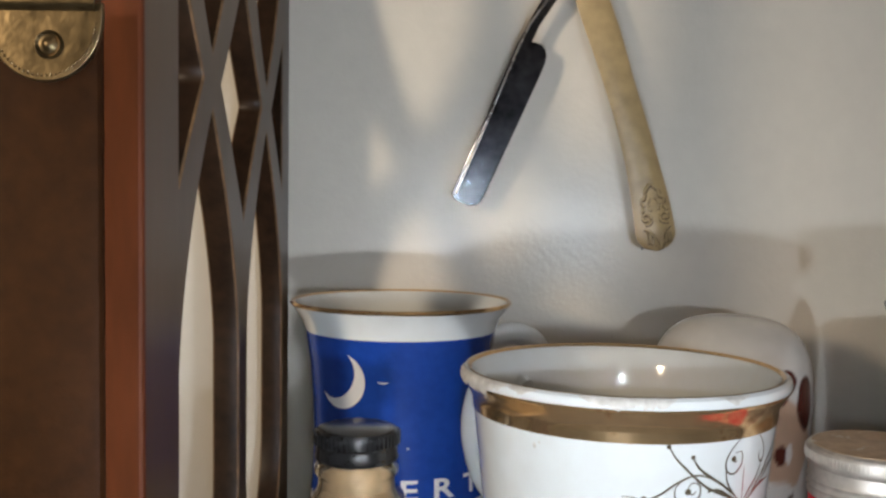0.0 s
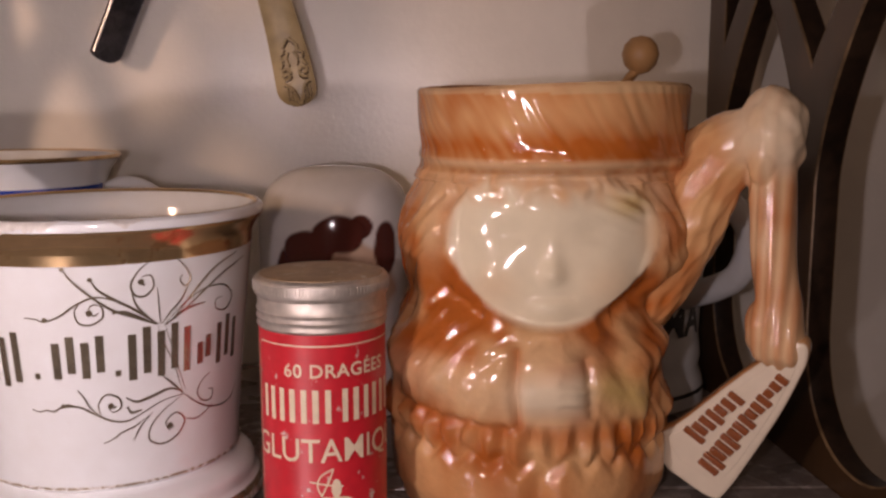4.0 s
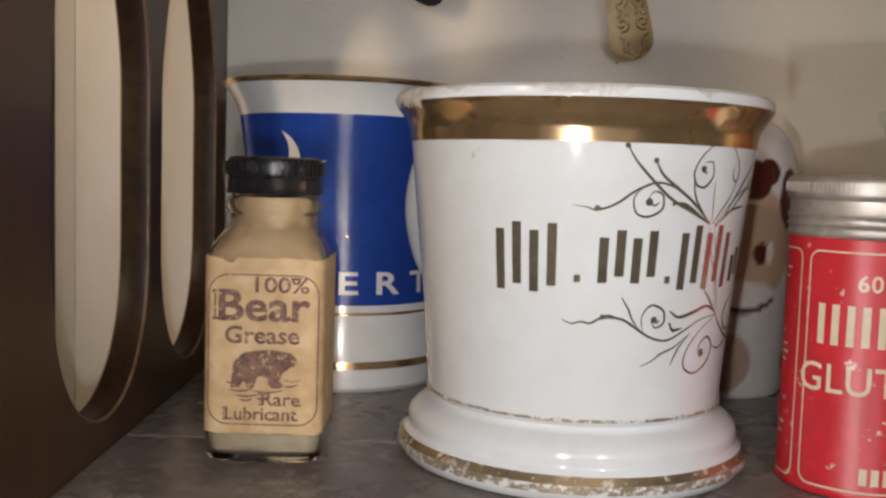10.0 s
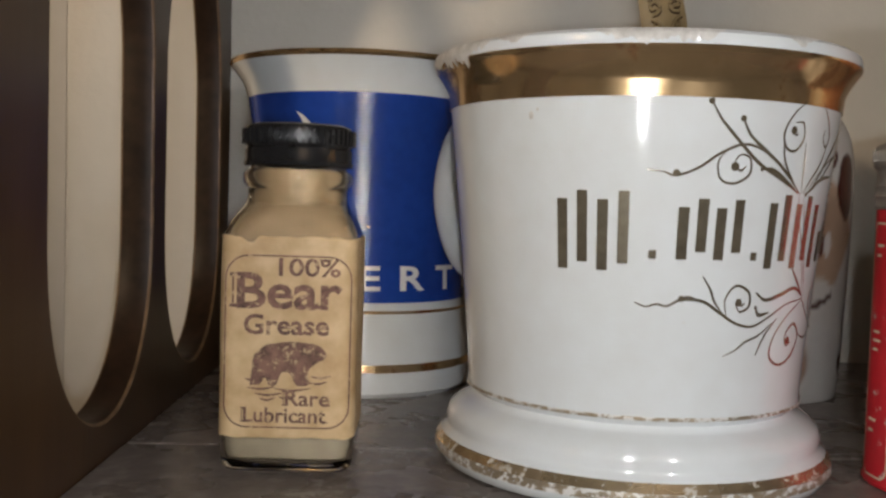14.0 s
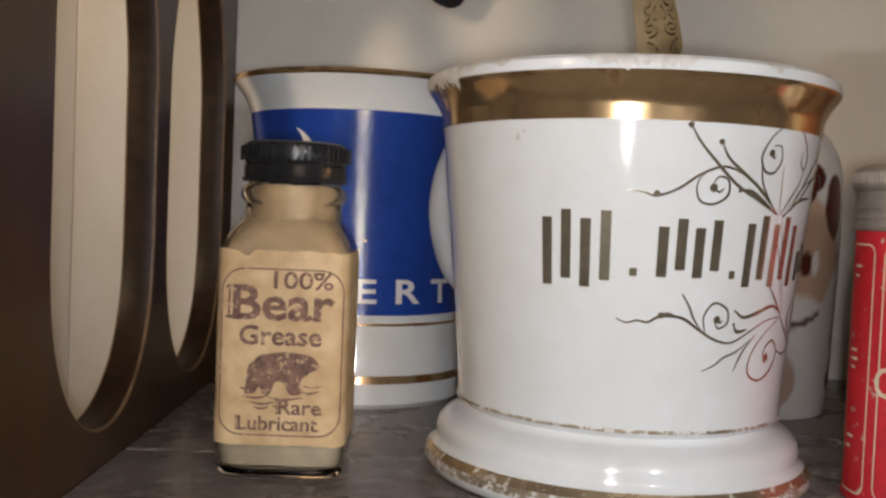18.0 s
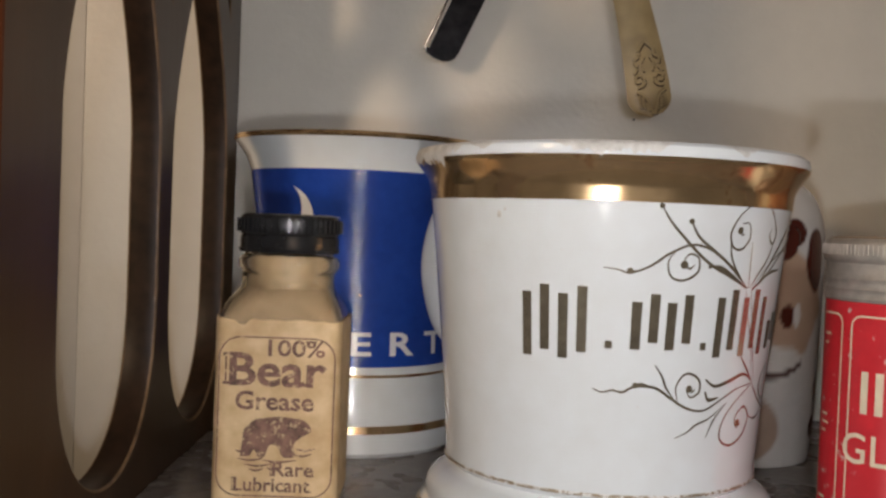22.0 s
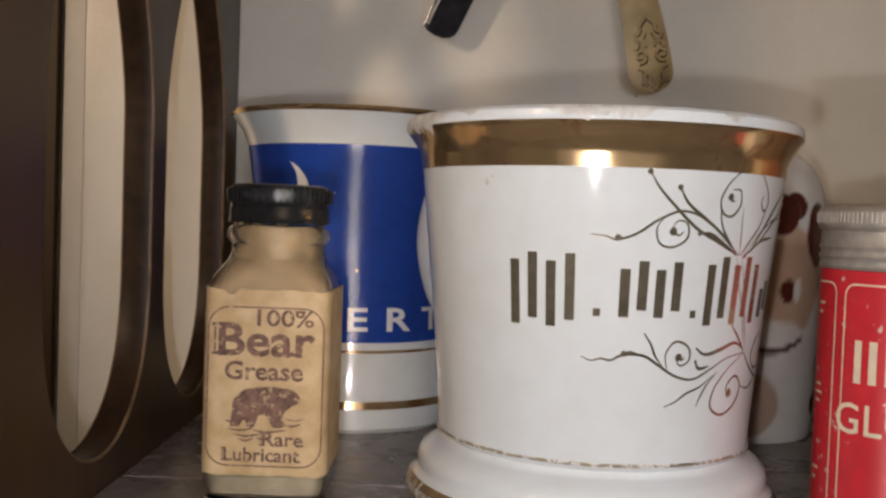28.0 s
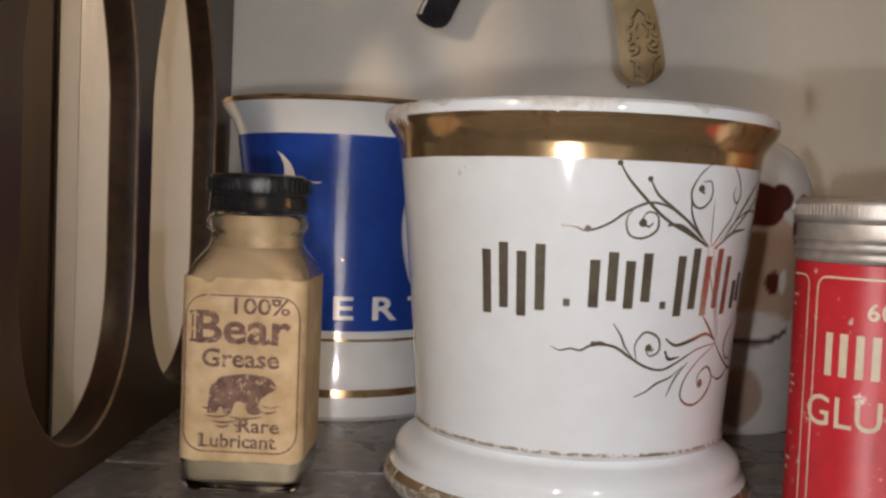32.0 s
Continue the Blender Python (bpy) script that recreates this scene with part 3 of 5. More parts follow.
# ---- square bottle ----
bottle = thing("grease_bottle", "square glass bottle with black screw cap and aged paper label", "bottle", (-0.0228, 0.2555, 0))


def square_rings(rings, power=5.0, seg=72):
    bm = bmesh.new()
    loops = []
    for half, z, p in rings:
        loop = []
        for k in range(seg):
            a = 2 * math.pi * k / seg
            c, s = math.cos(a), math.sin(a)
            r = half / (abs(c) ** p + abs(s) ** p) ** (1 / p)
            loop.append(bm.verts.new((r * c, r * s, z)))
        loops.append(loop)
    for a, b in zip(loops, loops[1:]):
        for k in range(seg):
            bm.faces.new((a[k], a[(k + 1) % seg], b[(k + 1) % seg], b[k]))
    bm.faces.new(loops[0])
    bm.faces.new(loops[-1])
    return bm


OUTER = [(0.0076, 0.0005, 6), (0.0113, 0.0001, 8), (0.0125, 0.0004, 8), (0.0132, 0.0012, 9), (0.0135, 0.0030, 9), (0.0136, 0.0070, 9), (0.0136, 0.0445, 9), (0.0133, 0.0468, 8), (0.0125, 0.0490, 6), (0.0114, 0.0510, 4), (0.0106, 0.0526, 2.6), (0.0104, 0.0540, 2),
         (0.0104, 0.0557, 2), (0.0110, 0.0562, 2), (0.0115, 0.0571, 2), (0.0115, 0.0584, 2), (0.0111, 0.0593, 2), (0.0101, 0.0598, 2), (0.0098, 0.0660, 2)]
INNER = [(0.0090, 0.0660, 2), (0.0094, 0.0600, 2), (0.0096, 0.0540, 2), (0.0098, 0.0526, 2.6), (0.0106, 0.0507, 4), (0.0119, 0.0486, 6), (0.0127, 0.0465, 8), (0.0130, 0.0442, 9), (0.0130, 0.0050, 9), (0.0127, 0.0026, 8), (0.0116, 0.0018, 7), (0.0070, 0.0016, 6)]
part("glass_body", square_rings(OUTER + INNER), GLASS, bottle, "clear glass, yellowed inside").visible_shadow = False
part("settled_grease", square_rings([(0.0066, 0.0019, 6), (0.0114, 0.0021, 7), (0.0125, 0.0029, 8), (0.0128, 0.0052, 9), (0.0128, 0.0069, 9)]), OLDFAT, bottle, "whitish grease settled at the bottom")
grease = square_rings([(0.0126, 0.0070, 9), (0.01285, 0.0080, 9), (0.01285, 0.0250, 9), (0.01285, 0.0440, 9), (0.0125, 0.0463, 8), (0.0117, 0.0484, 6), (0.0105, 0.0505, 4), (0.0096, 0.0520, 2.6), (0.0090, 0.0527, 2)])
for v in grease.verts:
    v.co.z += 0.0011 * noise.noise(Vector((v.co.x * 160, v.co.y * 160, 5))) * (v.co.z > 0.0515)
part("grease", grease, GREASE, bottle, "yellowish grease filling")
residue = lathe([(0.0094, 0.0522), (0.0094, 0.0535), (0.0094, 0.0548), (0.0093, 0.0560), (0.0092, 0.0576), (0.0091, 0.0592)], 64, warp=lambda x, y, z, a: (x, y, z + 0.0004 * noise.noise(Vector((math.sin(a) * 4, math.cos(a) * 4, 1))) * (z > 0.053)))
part("residue", residue, RESIDUE, bottle, "dried brown grease inside the neck")
cap = part("screw_cap", lathe([(0.0, 0.0690), (0.0098, 0.0690), (0.0108, 0.0686), (0.0112, 0.0678), (0.0112, 0.0648), (0.0108, 0.0642), (0.0111, 0.0636), (0.0111, 0.0616), (0.0114, 0.0612), (0.0112, 0.0604), (0.0100, 0.0603), (0.0, 0.0603)], 64), BLACKCAP, bottle, "black ribbed screw cap")
ribs = bmesh.new()
for k in range(52):
    a = 2 * math.pi * k / 52
    m = Matrix.Rotation(a, 4, "Z") @ Matrix.Translation((0.01125, 0, 0.0664))
    made = bmesh.ops.create_cube(ribs, size=1.0, matrix=m @ Matrix.Diagonal((0.0013, 0.00062, 0.0030, 1)))
part("ribs", ribs, BLACKCAP, cap, smooth=False)
tagged(cap.children[0], kind="stuff")

label = square_rings([(0.01378, 0.0068, 9), (0.01381, 0.0090, 9), (0.01379, 0.0200, 9), (0.01384, 0.0300, 9), (0.01379, 0.0400, 9), (0.01376, 0.0462, 9)], seg=96)
bmesh.ops.delete(label, geom=[f for f in label.faces if len(f.verts) > 4], context="FACES")
bmesh.ops.delete(label, geom=[f for f in label.faces if f.calc_center_median().y > 0.010], context="FACES")
for v in label.verts:
    worn = noise.noise(Vector((v.co.x * 380, v.co.y * 380, 2.0)))
    if v.co.z > 0.0458:
        v.co.z += 0.00045 * worn - (0.0011 if abs(v.co.x + 0.0075) < 0.0012 else 0.0)
    elif v.co.z < 0.0070:
        v.co.z += 0.00030 * worn
paper = part("paper_label", label, PAPER, bottle, "cream paper label printed in brown")


def on_label(bm, x=0.0, z=0.0, slant=0.0):
    for v in bm.verts:
        v.co = Vector((v.co.x + x, -0.01393 - v.co.z, v.co.y + z + slant * v.co.x))
    return bm


def serifs(bm, size, spur=0.16, thick=0.10):
    """Short spurs across the ends of the stems, as on old slab lettering."""
    ends = []
    for level, up in ((0.0, 1), (1.0, -1)):
        xs = sorted(v.co.x for v in bm.verts if abs(v.co.y - level * size) < 0.035 * size)
        groups = []
        for x in xs:
            if groups and x - groups[-1][-1] < 0.14 * size:
                groups[-1].append(x)
            else:
                groups.append([x])
        for g in groups:
            if 0.05 * size < g[-1] - g[0] < 0.30 * size:
                y = level * size
                low, high = sorted((y, y + up * thick * size))
                spread = [(g[0] - spur * size, low), (g[-1] + spur * size, low), (g[-1] + spur * size, high), (g[0] - spur * size, high)]
                ends.append(spread)
    for spread in ends:
        bm.faces.new([bm.verts.new((x, y, 0.00005)) for x, y in spread])
    return bm


for text, size, x, z, wide, heavy in (("100%", 0.0034, 0.0044, 0.0386, 0.0122, 0.00008), ("Bear", 0.0068, 0.0005, 0.0322, 0.0208, 0.00022), ("Grease", 0.0038, 0.0000, 0.0270, 0.0168, 0.00012), ("Rare", 0.0030, 0.0045, 0.0128, 0.0090, 0.00008), ("Lubricant", 0.0029, 0.0002, 0.0094, 0.0168, 0.00008)):
    line = serifs(letters(text, size, 1.0, heavy), size)
    span = [v.co.x for v in line.verts]
    for v in line.verts:
        v.co.x = (v.co.x - (max(span) + min(span)) / 2) * wide / (max(span) - min(span))
    if text[0] in "BLR":
        # slab spurs and a thin second stem at the capital, as in the old display face
        x0, spurs = -wide / 2, bmesh.new()
        for low in (0.0, size * 0.90):
            rect(x0 - 0.20 * size, low, x0 + 0.12 * size, low + 0.10 * size, spurs)
        rect(x0 - 0.13 * size, 0.12 * size, x0 - 0.07 * size, 0.88 * size, spurs)
        for v in spurs.verts:
            v.co.z = 0.00006
        part("print_line", on_label(spurs, x, z), BROWNINK, paper)
    part("print_line", on_label(line, x, z), BROWNINK, paper)
part("print_border", on_label(frame_line(-0.0122, 0.0082, 0.0128, 0.0426, 0.0046, 0.00032)), BROWNINK, paper)
side_line = rect(-0.0118, 0.0075, -0.0114, 0.0440)
for v in side_line.verts:
    v.co = Vector((0.01392, v.co.x + 0.0010, v.co.y))
part("print_border", side_line, BROWNINK, paper)
# the printed picture: one plain dark blot with streaks under it
blob = bmesh.new()
shape = smooth_line([(-0.0074, 0.0152, 0), (-0.0070, 0.0188, 0), (-0.0066, 0.0212, 0), (-0.0040, 0.0234, 0), (0.0005, 0.0240, 0), (0.0040, 0.0238, 0), (0.0064, 0.0232, 0), (0.0076, 0.0212, 0), (0.0056, 0.0198, 0), (0.0040, 0.0182, 0), (0.0042, 0.0156, 0), (0.0018, 0.0154, 0), (0.0006, 0.0176, 0), (-0.0012, 0.0178, 0), (-0.0022, 0.0154, 0), (-0.0036, 0.0153, 0), (-0.0044, 0.0168, 0), (-0.0054, 0.0154, 0)], 4)
blob.faces.new([blob.verts.new((p.x + 0.0004, p.y + 0.0015 + 0.0002 * noise.noise(Vector((p.x * 2500, p.y * 2500, 0))), 0)) for p in shape])
bmesh.ops.triangulate(blob, faces=blob.faces)
for x0, x1, z in ((-0.0090, -0.0070, 0.0166), (-0.0085, -0.0030, 0.0148), (-0.0030, 0.0040, 0.0146), (-0.0070, -0.0015, 0.0136), (0.0040, 0.0080, 0.0172), (0.0036, 0.0072, 0.0160), (-0.0060, -0.0030, 0.0126), (-0.0022, 0.0002, 0.0130)):
    ribbon([(x0 + 0.001, z + 0.0015), ((x0 + x1) / 2 + 0.001, z + 0.0012), (x1 + 0.001, z + 0.0017)], 0.00045, blob)
part("print_picture", on_label(blob), BROWNINK, paper, "brown plain printed blot")

# ---- red tin tube ----
CAN_R = 0.0168
tin = thing("pill_tin", "red lacquered pill tin with dull metal screw lid", "tin", (0.1134, 0.2437, 0))
part("tin_body", lathe([(0.0, 0.0), (0.0162, 0.0), (0.0170, 0.0003), (0.0171, 0.0009), (CAN_R, 0.0013), (CAN_R, 0.0550), (0.0158, 0.0556), (0.0, 0.0556)], 80), REDTIN, tin)
lid = part("screw_lid", lathe([(0.0158, 0.0552), (0.0170, 0.0552), (0.0173, 0.0558), (0.0170, 0.0565), (0.0170, 0.0572), (0.0174, 0.0578), (0.0170, 0.0585), (0.0170, 0.0592), (0.0174, 0.0598), (0.0170, 0.0606), (0.0170, 0.0632), (0.0176, 0.0637), (0.0178, 0.0645), (0.0178, 0.0668), (0.0176, 0.0678), (0.0170, 0.0684), (0.0150, 0.0686), (0.0, 0.0686)], 96), TIN, tin, "dull ringed metal lid with knurled edge")
part("lid_top", lathe([(0.0, 0.0691), (0.0120, 0.0690), (0.0150, 0.0688), (0.0163, 0.06865), (0.0164, 0.0684)], 64), LIDTOP, lid, "browned worn top of the lid")
ribs = bmesh.new()
for k in range(110):
    a = 2 * math.pi * k / 110
    m = Matrix.Rotation(a, 4, "Z") @ Matrix.Translation((0.0178, 0, 0.0660))
    bmesh.ops.create_cube(ribs, size=1.0, matrix=m @ Matrix.Diagonal((0.0005, 0.00042, 0.0022, 1)))
tagged(part("knurling", ribs, TIN, lid, smooth=False), kind="stuff")


def can_print(name, bm, label="", shift=0.0):
    return part(name, wrap(bm, lambda z: CAN_R, 0.0002, shift=shift), CANINK, tin, label)


def lift(bm, x, y):
    for v in bm.verts:
        v.co.x += x
        v.co.y += y
    return bm


can_print("print_line", lift(letters("60 DRAGÉES", 0.0034, 1.08, 0.00008), 0, 0.0442), shift=20)
can_print("print_line", lift(letters("GLUTAMIQUE", 0.0062, 1.02, 0.00006, 0.92), 0, 0.0218), shift=20)
for k, (w, gap) in enumerate(((0.0064, 1), (0.0060, 0), (0.0058, 1), (0.0022, 0), (0.0052, 1), (0.0062, 1), (0.0062, 1))):
    x = -0.0222 + 0.0062 * k - (0.0018 if k > 3 else 0)
    can_print("print_bar", rect(x, 0.0322, x + 0.0015, 0.0410), shift=20)
    if k != 3:
        can_print("print_bar", rect(x + 0.0030, 0.0322, x + 0.0046, 0.0410), shift=20)
for k in range(10):
    can_print("print_bar", rect(-0.0095 + 0.0024 * k, 0.0035, -0.0095 + 0.0024 * k + 0.0016, 0.0068), shift=12)
can_print("print_border", frame_line(-0.0228, 0.0018, 0.0340, 0.0525, 0.0025, 0.0004), shift=12)
can_print("print_border", frame_line(-0.0345, 0.0018, -0.0250, 0.0525, 0.0022, 0.0004), shift=12)
emblem = disc(0.0012, 0.0108, 0.0016, rx=0.0046, seg=18)
disc(0.0012, 0.0146, 0.0026, emblem, rx=0.0013, seg=14)
for line in ([(0.0005, 0.0200), (-0.0026, 0.0182), (-0.0036, 0.0155), (-0.0026, 0.0126)], [(0.0005, 0.0200), (-0.0008, 0.0164), (-0.0026, 0.0126)], [(-0.0056, 0.0166), (-0.0016, 0.0158), (0.0030, 0.0150)], [(-0.0040, 0.0104), (-0.0022, 0.0122), (0.0010, 0.0118)]):
    ribbon(line, 0.00042, emblem, False)
for k, (z, w) in enumerate(((0.0475, 0.0042), (0.0455, 0.0030), (0.0300, 0.0040), (0.0282, 0.0048), (0.0264, 0.0034), (0.0120, 0.0044), (0.0100, 0.0030))):
    can_print("print_bar", rect(-0.0322, z, -0.0322 + w * 0.7, z + 0.0006), shift=12)
can_print("print_emblem", emblem, "plain ivory emblem shape", 12)

# ---- scrollwork, name bars and chips on the white mug ----
DEG = 0.00068


def wrap_even(bm):
    """Lays work given as (degrees / 1000, metres) round the white mug."""
    xs = [v.co.x for v in bm.verts]
    x = min(xs) + 0.0011
    while x < max(xs):
        bmesh.ops.bisect_plane(bm, geom=[*bm.verts, *bm.edges, *bm.faces], plane_co=(x, 0, 0), plane_no=(1, 0, 0))
        x += 0.0016
    for v in bm.verts:
        r, a = ha_radius(v.co.y) + 0.00022, radians(v.co.x / DEG)
        v.co = Vector((r * math.sin(a), -r * math.cos(a), v.co.y))
    return bm


def vine(points, width=0.55, dot=0.0):
    """A tapering gilt stroke; points in degrees round the mug and millimetres of height. It is drawn in true lengths first."""
    bm = ribbon([(d * DEG, z / 1000) for d, z in points], width * 0.82 / 1000)
    if dot:
        disc(points[0][0] * DEG, points[0][1] / 1000, dot / 1000, bm)
    part("scroll", wrap_even(bm), SCROLLINK, mug)


vine([(5, 73.2), (9, 69.3), (19, 63.1), (28, 60), (36, 57.6)], 0.75, 0.55)
vine([(13.8, 70.4), (16.5, 67.5), (22, 64.8), (29, 61.7), (36, 57.8)], 0.8, 0.55)
vine([(-10.2, 60.9), (-6, 60.6), (-2.7, 60.0), (3, 61.5), (8.6, 64.2), (15.4, 65.9), (23, 64.3), (30, 60.9), (36, 57.8)], 0.6)
vine([(-2.7, 60.4), (-1.5, 60.3), (0, 60.6)], 0.5, 0.65)
vine([(10.5, 65), (8, 62.6), (9, 59.6), (13, 58.9), (17.2, 60.6), (17, 63.4), (14, 64), (12.2, 62.3)], 0.55)
vine([(12.8, 61.9), (14.5, 61.2), (16, 62)], 0.5, 0.8)
vine([(21, 61.6), (25, 61.6), (31, 59.4), (36, 57.5)], 0.9, 0.35)
vine([(34.2, 74.2), (30, 72), (27.2, 68.5), (28.5, 65.8), (32, 65.3), (35, 67.5), (34.2, 70.4), (31, 70.4)], 0.6)
vine([(30.7, 69.0), (31.5, 68.2), (32.5, 68.4)], 0.5, 0.75)
vine([(27.2, 68.3), (28.6, 63.5), (33, 59.6), (37, 57.4)], 0.6)
vine([(42.7, 74.7), (47.2, 71.6), (49.4, 68.4), (47.4, 66.6), (45.2, 68.2), (46, 69.8)], 0.55)
vine([(49.2, 68), (46, 63.5), (41.4, 60.2), (38, 57.5)], 0.6)
vine([(36.5, 67), (37, 62), (37.5, 57.5)], 0.4)
vine([(75, 73), (62, 70.4), (52, 65.2), (42, 58)], 0.8)
vine([(82, 71), (67, 68.4), (55, 64), (43, 58.3)], 0.7)
vine([(40, 58), (48, 62.5), (57, 65), (67, 64.6), (73, 61), (69, 57.8), (63, 58.6), (62.5, 61), (66, 61.6)], 0.6)
vine([(40, 57.4), (48, 60.4), (57, 61.2)], 0.9, 0.4)
vine([(-12, 36.9), (-9, 36.2), (-6, 36.7), (-3, 36.4), (0.8, 37.6), (7, 37.4), (12.4, 35.3), (18, 33.3), (24.2, 32.7), (31, 34.6), (38, 36.6), (47, 37.4)], 0.65)
vine([(0.8, 37.8), (2.5, 38.2), (4.5, 38.0)], 0.5, 0.6)
vine([(6.5, 42.0), (9, 39.6), (10.5, 37.4), (13.5, 35)], 0.55)
vine([(14.6, 34.6), (13.8, 37.8), (16.8, 40.3), (21.3, 39.2), (22, 36.6), (19, 35.5), (17.2, 37)], 0.6)
vine([(18.3, 37.2), (19.4, 36.6), (20.4, 37.2)], 0.5, 0.75)
vine([(24, 39), (28, 37.6), (34, 38.4), (41, 39.6), (47, 38)], 1.0)
vine([(24.5, 36.2), (26, 34.8), (30, 35.2)], 0.9, 0.35)
vine([(47, 37.2), (39, 34.2), (33.4, 30.4), (32.6, 26.6), (38, 24.8), (44.6, 26.4), (47.8, 30), (44, 32.6), (39.6, 30.8), (40.6, 28.4), (43, 29)], 0.65)
vine([(41.2, 29.4), (42, 28.8), (43, 29.2)], 0.5, 0.8)
vine([(14.7, 27.2), (19, 28.4), (22, 29.8), (27, 31), (32, 33.2)], 0.55)
vine([(26.3, 27), (28, 29.4), (30, 31.4), (34, 34)], 0.55)
vine([(47, 37.6), (53, 34.2), (60, 31.7), (70, 30.4), (78, 31.4), (82, 34.6)], 0.6)
vine([(61, 41.2), (56.4, 39.6), (54, 36.6), (57, 33.8), (62, 33.6), (62.6, 36), (60, 36.6)], 0.55)
vine([(47, 30.6), (53, 29.4), (58, 30.2), (63, 32.2)], 0.5)
vine([(36.5, 57.2), (39, 52), (43, 46), (47, 37.5)], 0.35)
vine([(39, 57.4), (42.5, 50), (45.4, 43.7), (48.5, 37.6)], 0.35)
vine([(38, 43.6), (43, 40.4), (47, 37.6)], 0.7)


def name_bar(d0, z0, d1, z1):
    part("name_bar", wrap_even(rect(d0 * DEG, z0 / 1000, d1 * DEG, z1 / 1000)), SCROLLINK, mug, "plain dark gilt bar")


for start, count, step, low, high in ((-34, 4, 5.6, 42.5, 57.0), (-1.5, 4, 5.2, 45.0, 56.0), (25.5, 5, 5.4, 43.5, 57.2), (53.5, 2, 4.2, 44.5, 52.0), (64, 3, 5.5, 43.0, 56.0)):
    for k in range(count):
        name_bar(start + step * k, low + 1.4 * (k % 2), start + step * k + 2.9, high - 1.6 * ((k + 1) % 2))
for d in (-8.8, 20.6):
    name_bar(d, 45.0, d + 2.0, 46.5)


RIM = [(0.0412, 0.0770), (0.0420, 0.0788), (0.0432, 0.0805), (0.0442, 0.0818), (0.0446, 0.0831), (0.0443, 0.0845), (0.0436, 0.0851)]


def chip(start, end, low, seed):
    """A rough bare spot along the rim with a ragged lower edge."""
    bm = bmesh.new()
    count = int((end - start) * 2.2)
    rails = []
    for i in range(count + 1):
        d = start + (end - start) * i / count
        edge = min(1.0, (d - start) / 6, (end - d) / 6)
        ragged = 0.5 + 0.5 * noise.noise(Vector((d * 0.22, seed, 0))) + 0.25 * noise.noise(Vector((d * 0.9, seed, 3)))
        z0 = 0.0849 - (0.0849 - low) * edge * min(1.0, max(0.15, ragged))
        rail = []
        for k in range(7):
            z = z0 + (0.0851 - z0) * k / 6
            r = between(RIM, z) + 0.00026 + 0.00026 * (0.5 + noise.noise(Vector((d * 0.8, z * 1400, seed)))) * edge
            rail.append(bm.verts.new((r * math.sin(radians(d)), -r * math.cos(radians(d)), z)))
        rails.append(rail)
    for p, q in zip(rails, rails[1:]):
        for k in range(6):
            bm.faces.new((p[k], q[k], q[k + 1], p[k + 1]))
    part("rim_chip", bm, CREAMWARE, mug, "rough chipped spot of the rim")


chip(-24, 6, 0.0812, 1)
chip(-20, -4, 0.0806, 21)
chip(-92, -56, 0.0782, 5)
chip(-70, -50, 0.0800, 27)
chip(20, 32, 0.0822, 9)
chip(-50, -38, 0.0824, 14)

# ---- domed ceramic figure ----


def painted(name, bm, label, category, at, colour, material=GLAZE):
    ob = part(name, bm, material)
    ob.location = at
    layer = ob.data.color_attributes.new("glaze", "FLOAT_COLOR", "POINT")
    for v, c in zip(ob.data.vertices, layer.data):
        c.color = (*colour(v.co), 1)
    return tagged(ob, label, category)


def blend(a, b, k):
    k = min(1.0, max(0.0, k))
    return tuple(p + (q - p) * k for p, q in zip(a, b))


def oval(d, z, d0, z0, rd, rz, soft=0.12):
    """1 inside an oval on a turned body, falling to 0 outside."""
    wob = 0.10 * noise.noise(Vector((d * 0.08, z * 0.16, d0)))
    q = math.hypot((d - d0) / rd, (z - z0) / rz) + wob
    return min(1.0, max(0.0, (1 - q) / soft + 0.5))


def head_colour(p):
    d, z = math.degrees(math.atan2(p.x, -p.y)), p.z * 1000
    c = (0.66, 0.645, 0.62)
    tan, brown = (0.50, 0.35, 0.25), (0.085, 0.022, 0.016)
    c = blend(c, tan, oval(d, z, 6, 48, 46, 18, 0.10))
    c = blend(c, (0.68, 0.66, 0.63), oval(d, z, 8, 27, 34, 9, 0.15))
    c = blend(c, (0.42, 0.31, 0.24), oval(d, z, 2, 11, 16, 8.5, 0.15))
    c = blend(c, brown, max(oval(d, z, -14, 62, 19, 7), oval(d, z, 8, 67.5, 19, 6.5), oval(d, z, 24, 70, 9, 4), oval(d, z, 44, 62, 10, 10), oval(d, z, -33, 50, 9, 12)))
    c = blend(c, brown, oval(d, z, 20, 44.8, 6, 3.6))
    arc = 27 + 0.006 * (d - 8) ** 2
    c = blend(c, (0.085, 0.040, 0.032), 2.0 - abs(z - arc) / (0.75 - 0.012 * abs(d - 8)) if -18 < d < 34 else 0)
    c = blend(c, (0.70, 0.68, 0.66), oval(d, z, 27.5, 45, 3.2, 3.4))
    c = blend(c, brown, max(oval(d, z, 62, 22, 8, 4), oval(d, z, 58, 10, 7, 3)))
    return c


def bulge(d, z):
    q = 0.0016 * math.exp(-((d - 8) / 26) ** 2 - ((z - 27) / 7) ** 2) + 0.0012 * math.exp(-((d - 2) / 14) ** 2 - ((z - 11) / 7) ** 2) + 0.0012 * math.exp(-((d + 2) / 9) ** 2 - ((z - 38) / 5) ** 2)
    return q + 0.0007 * (oval(d, z, -14, 62, 19, 7) + oval(d, z, 8, 67.5, 19, 6.5) > 0.6)


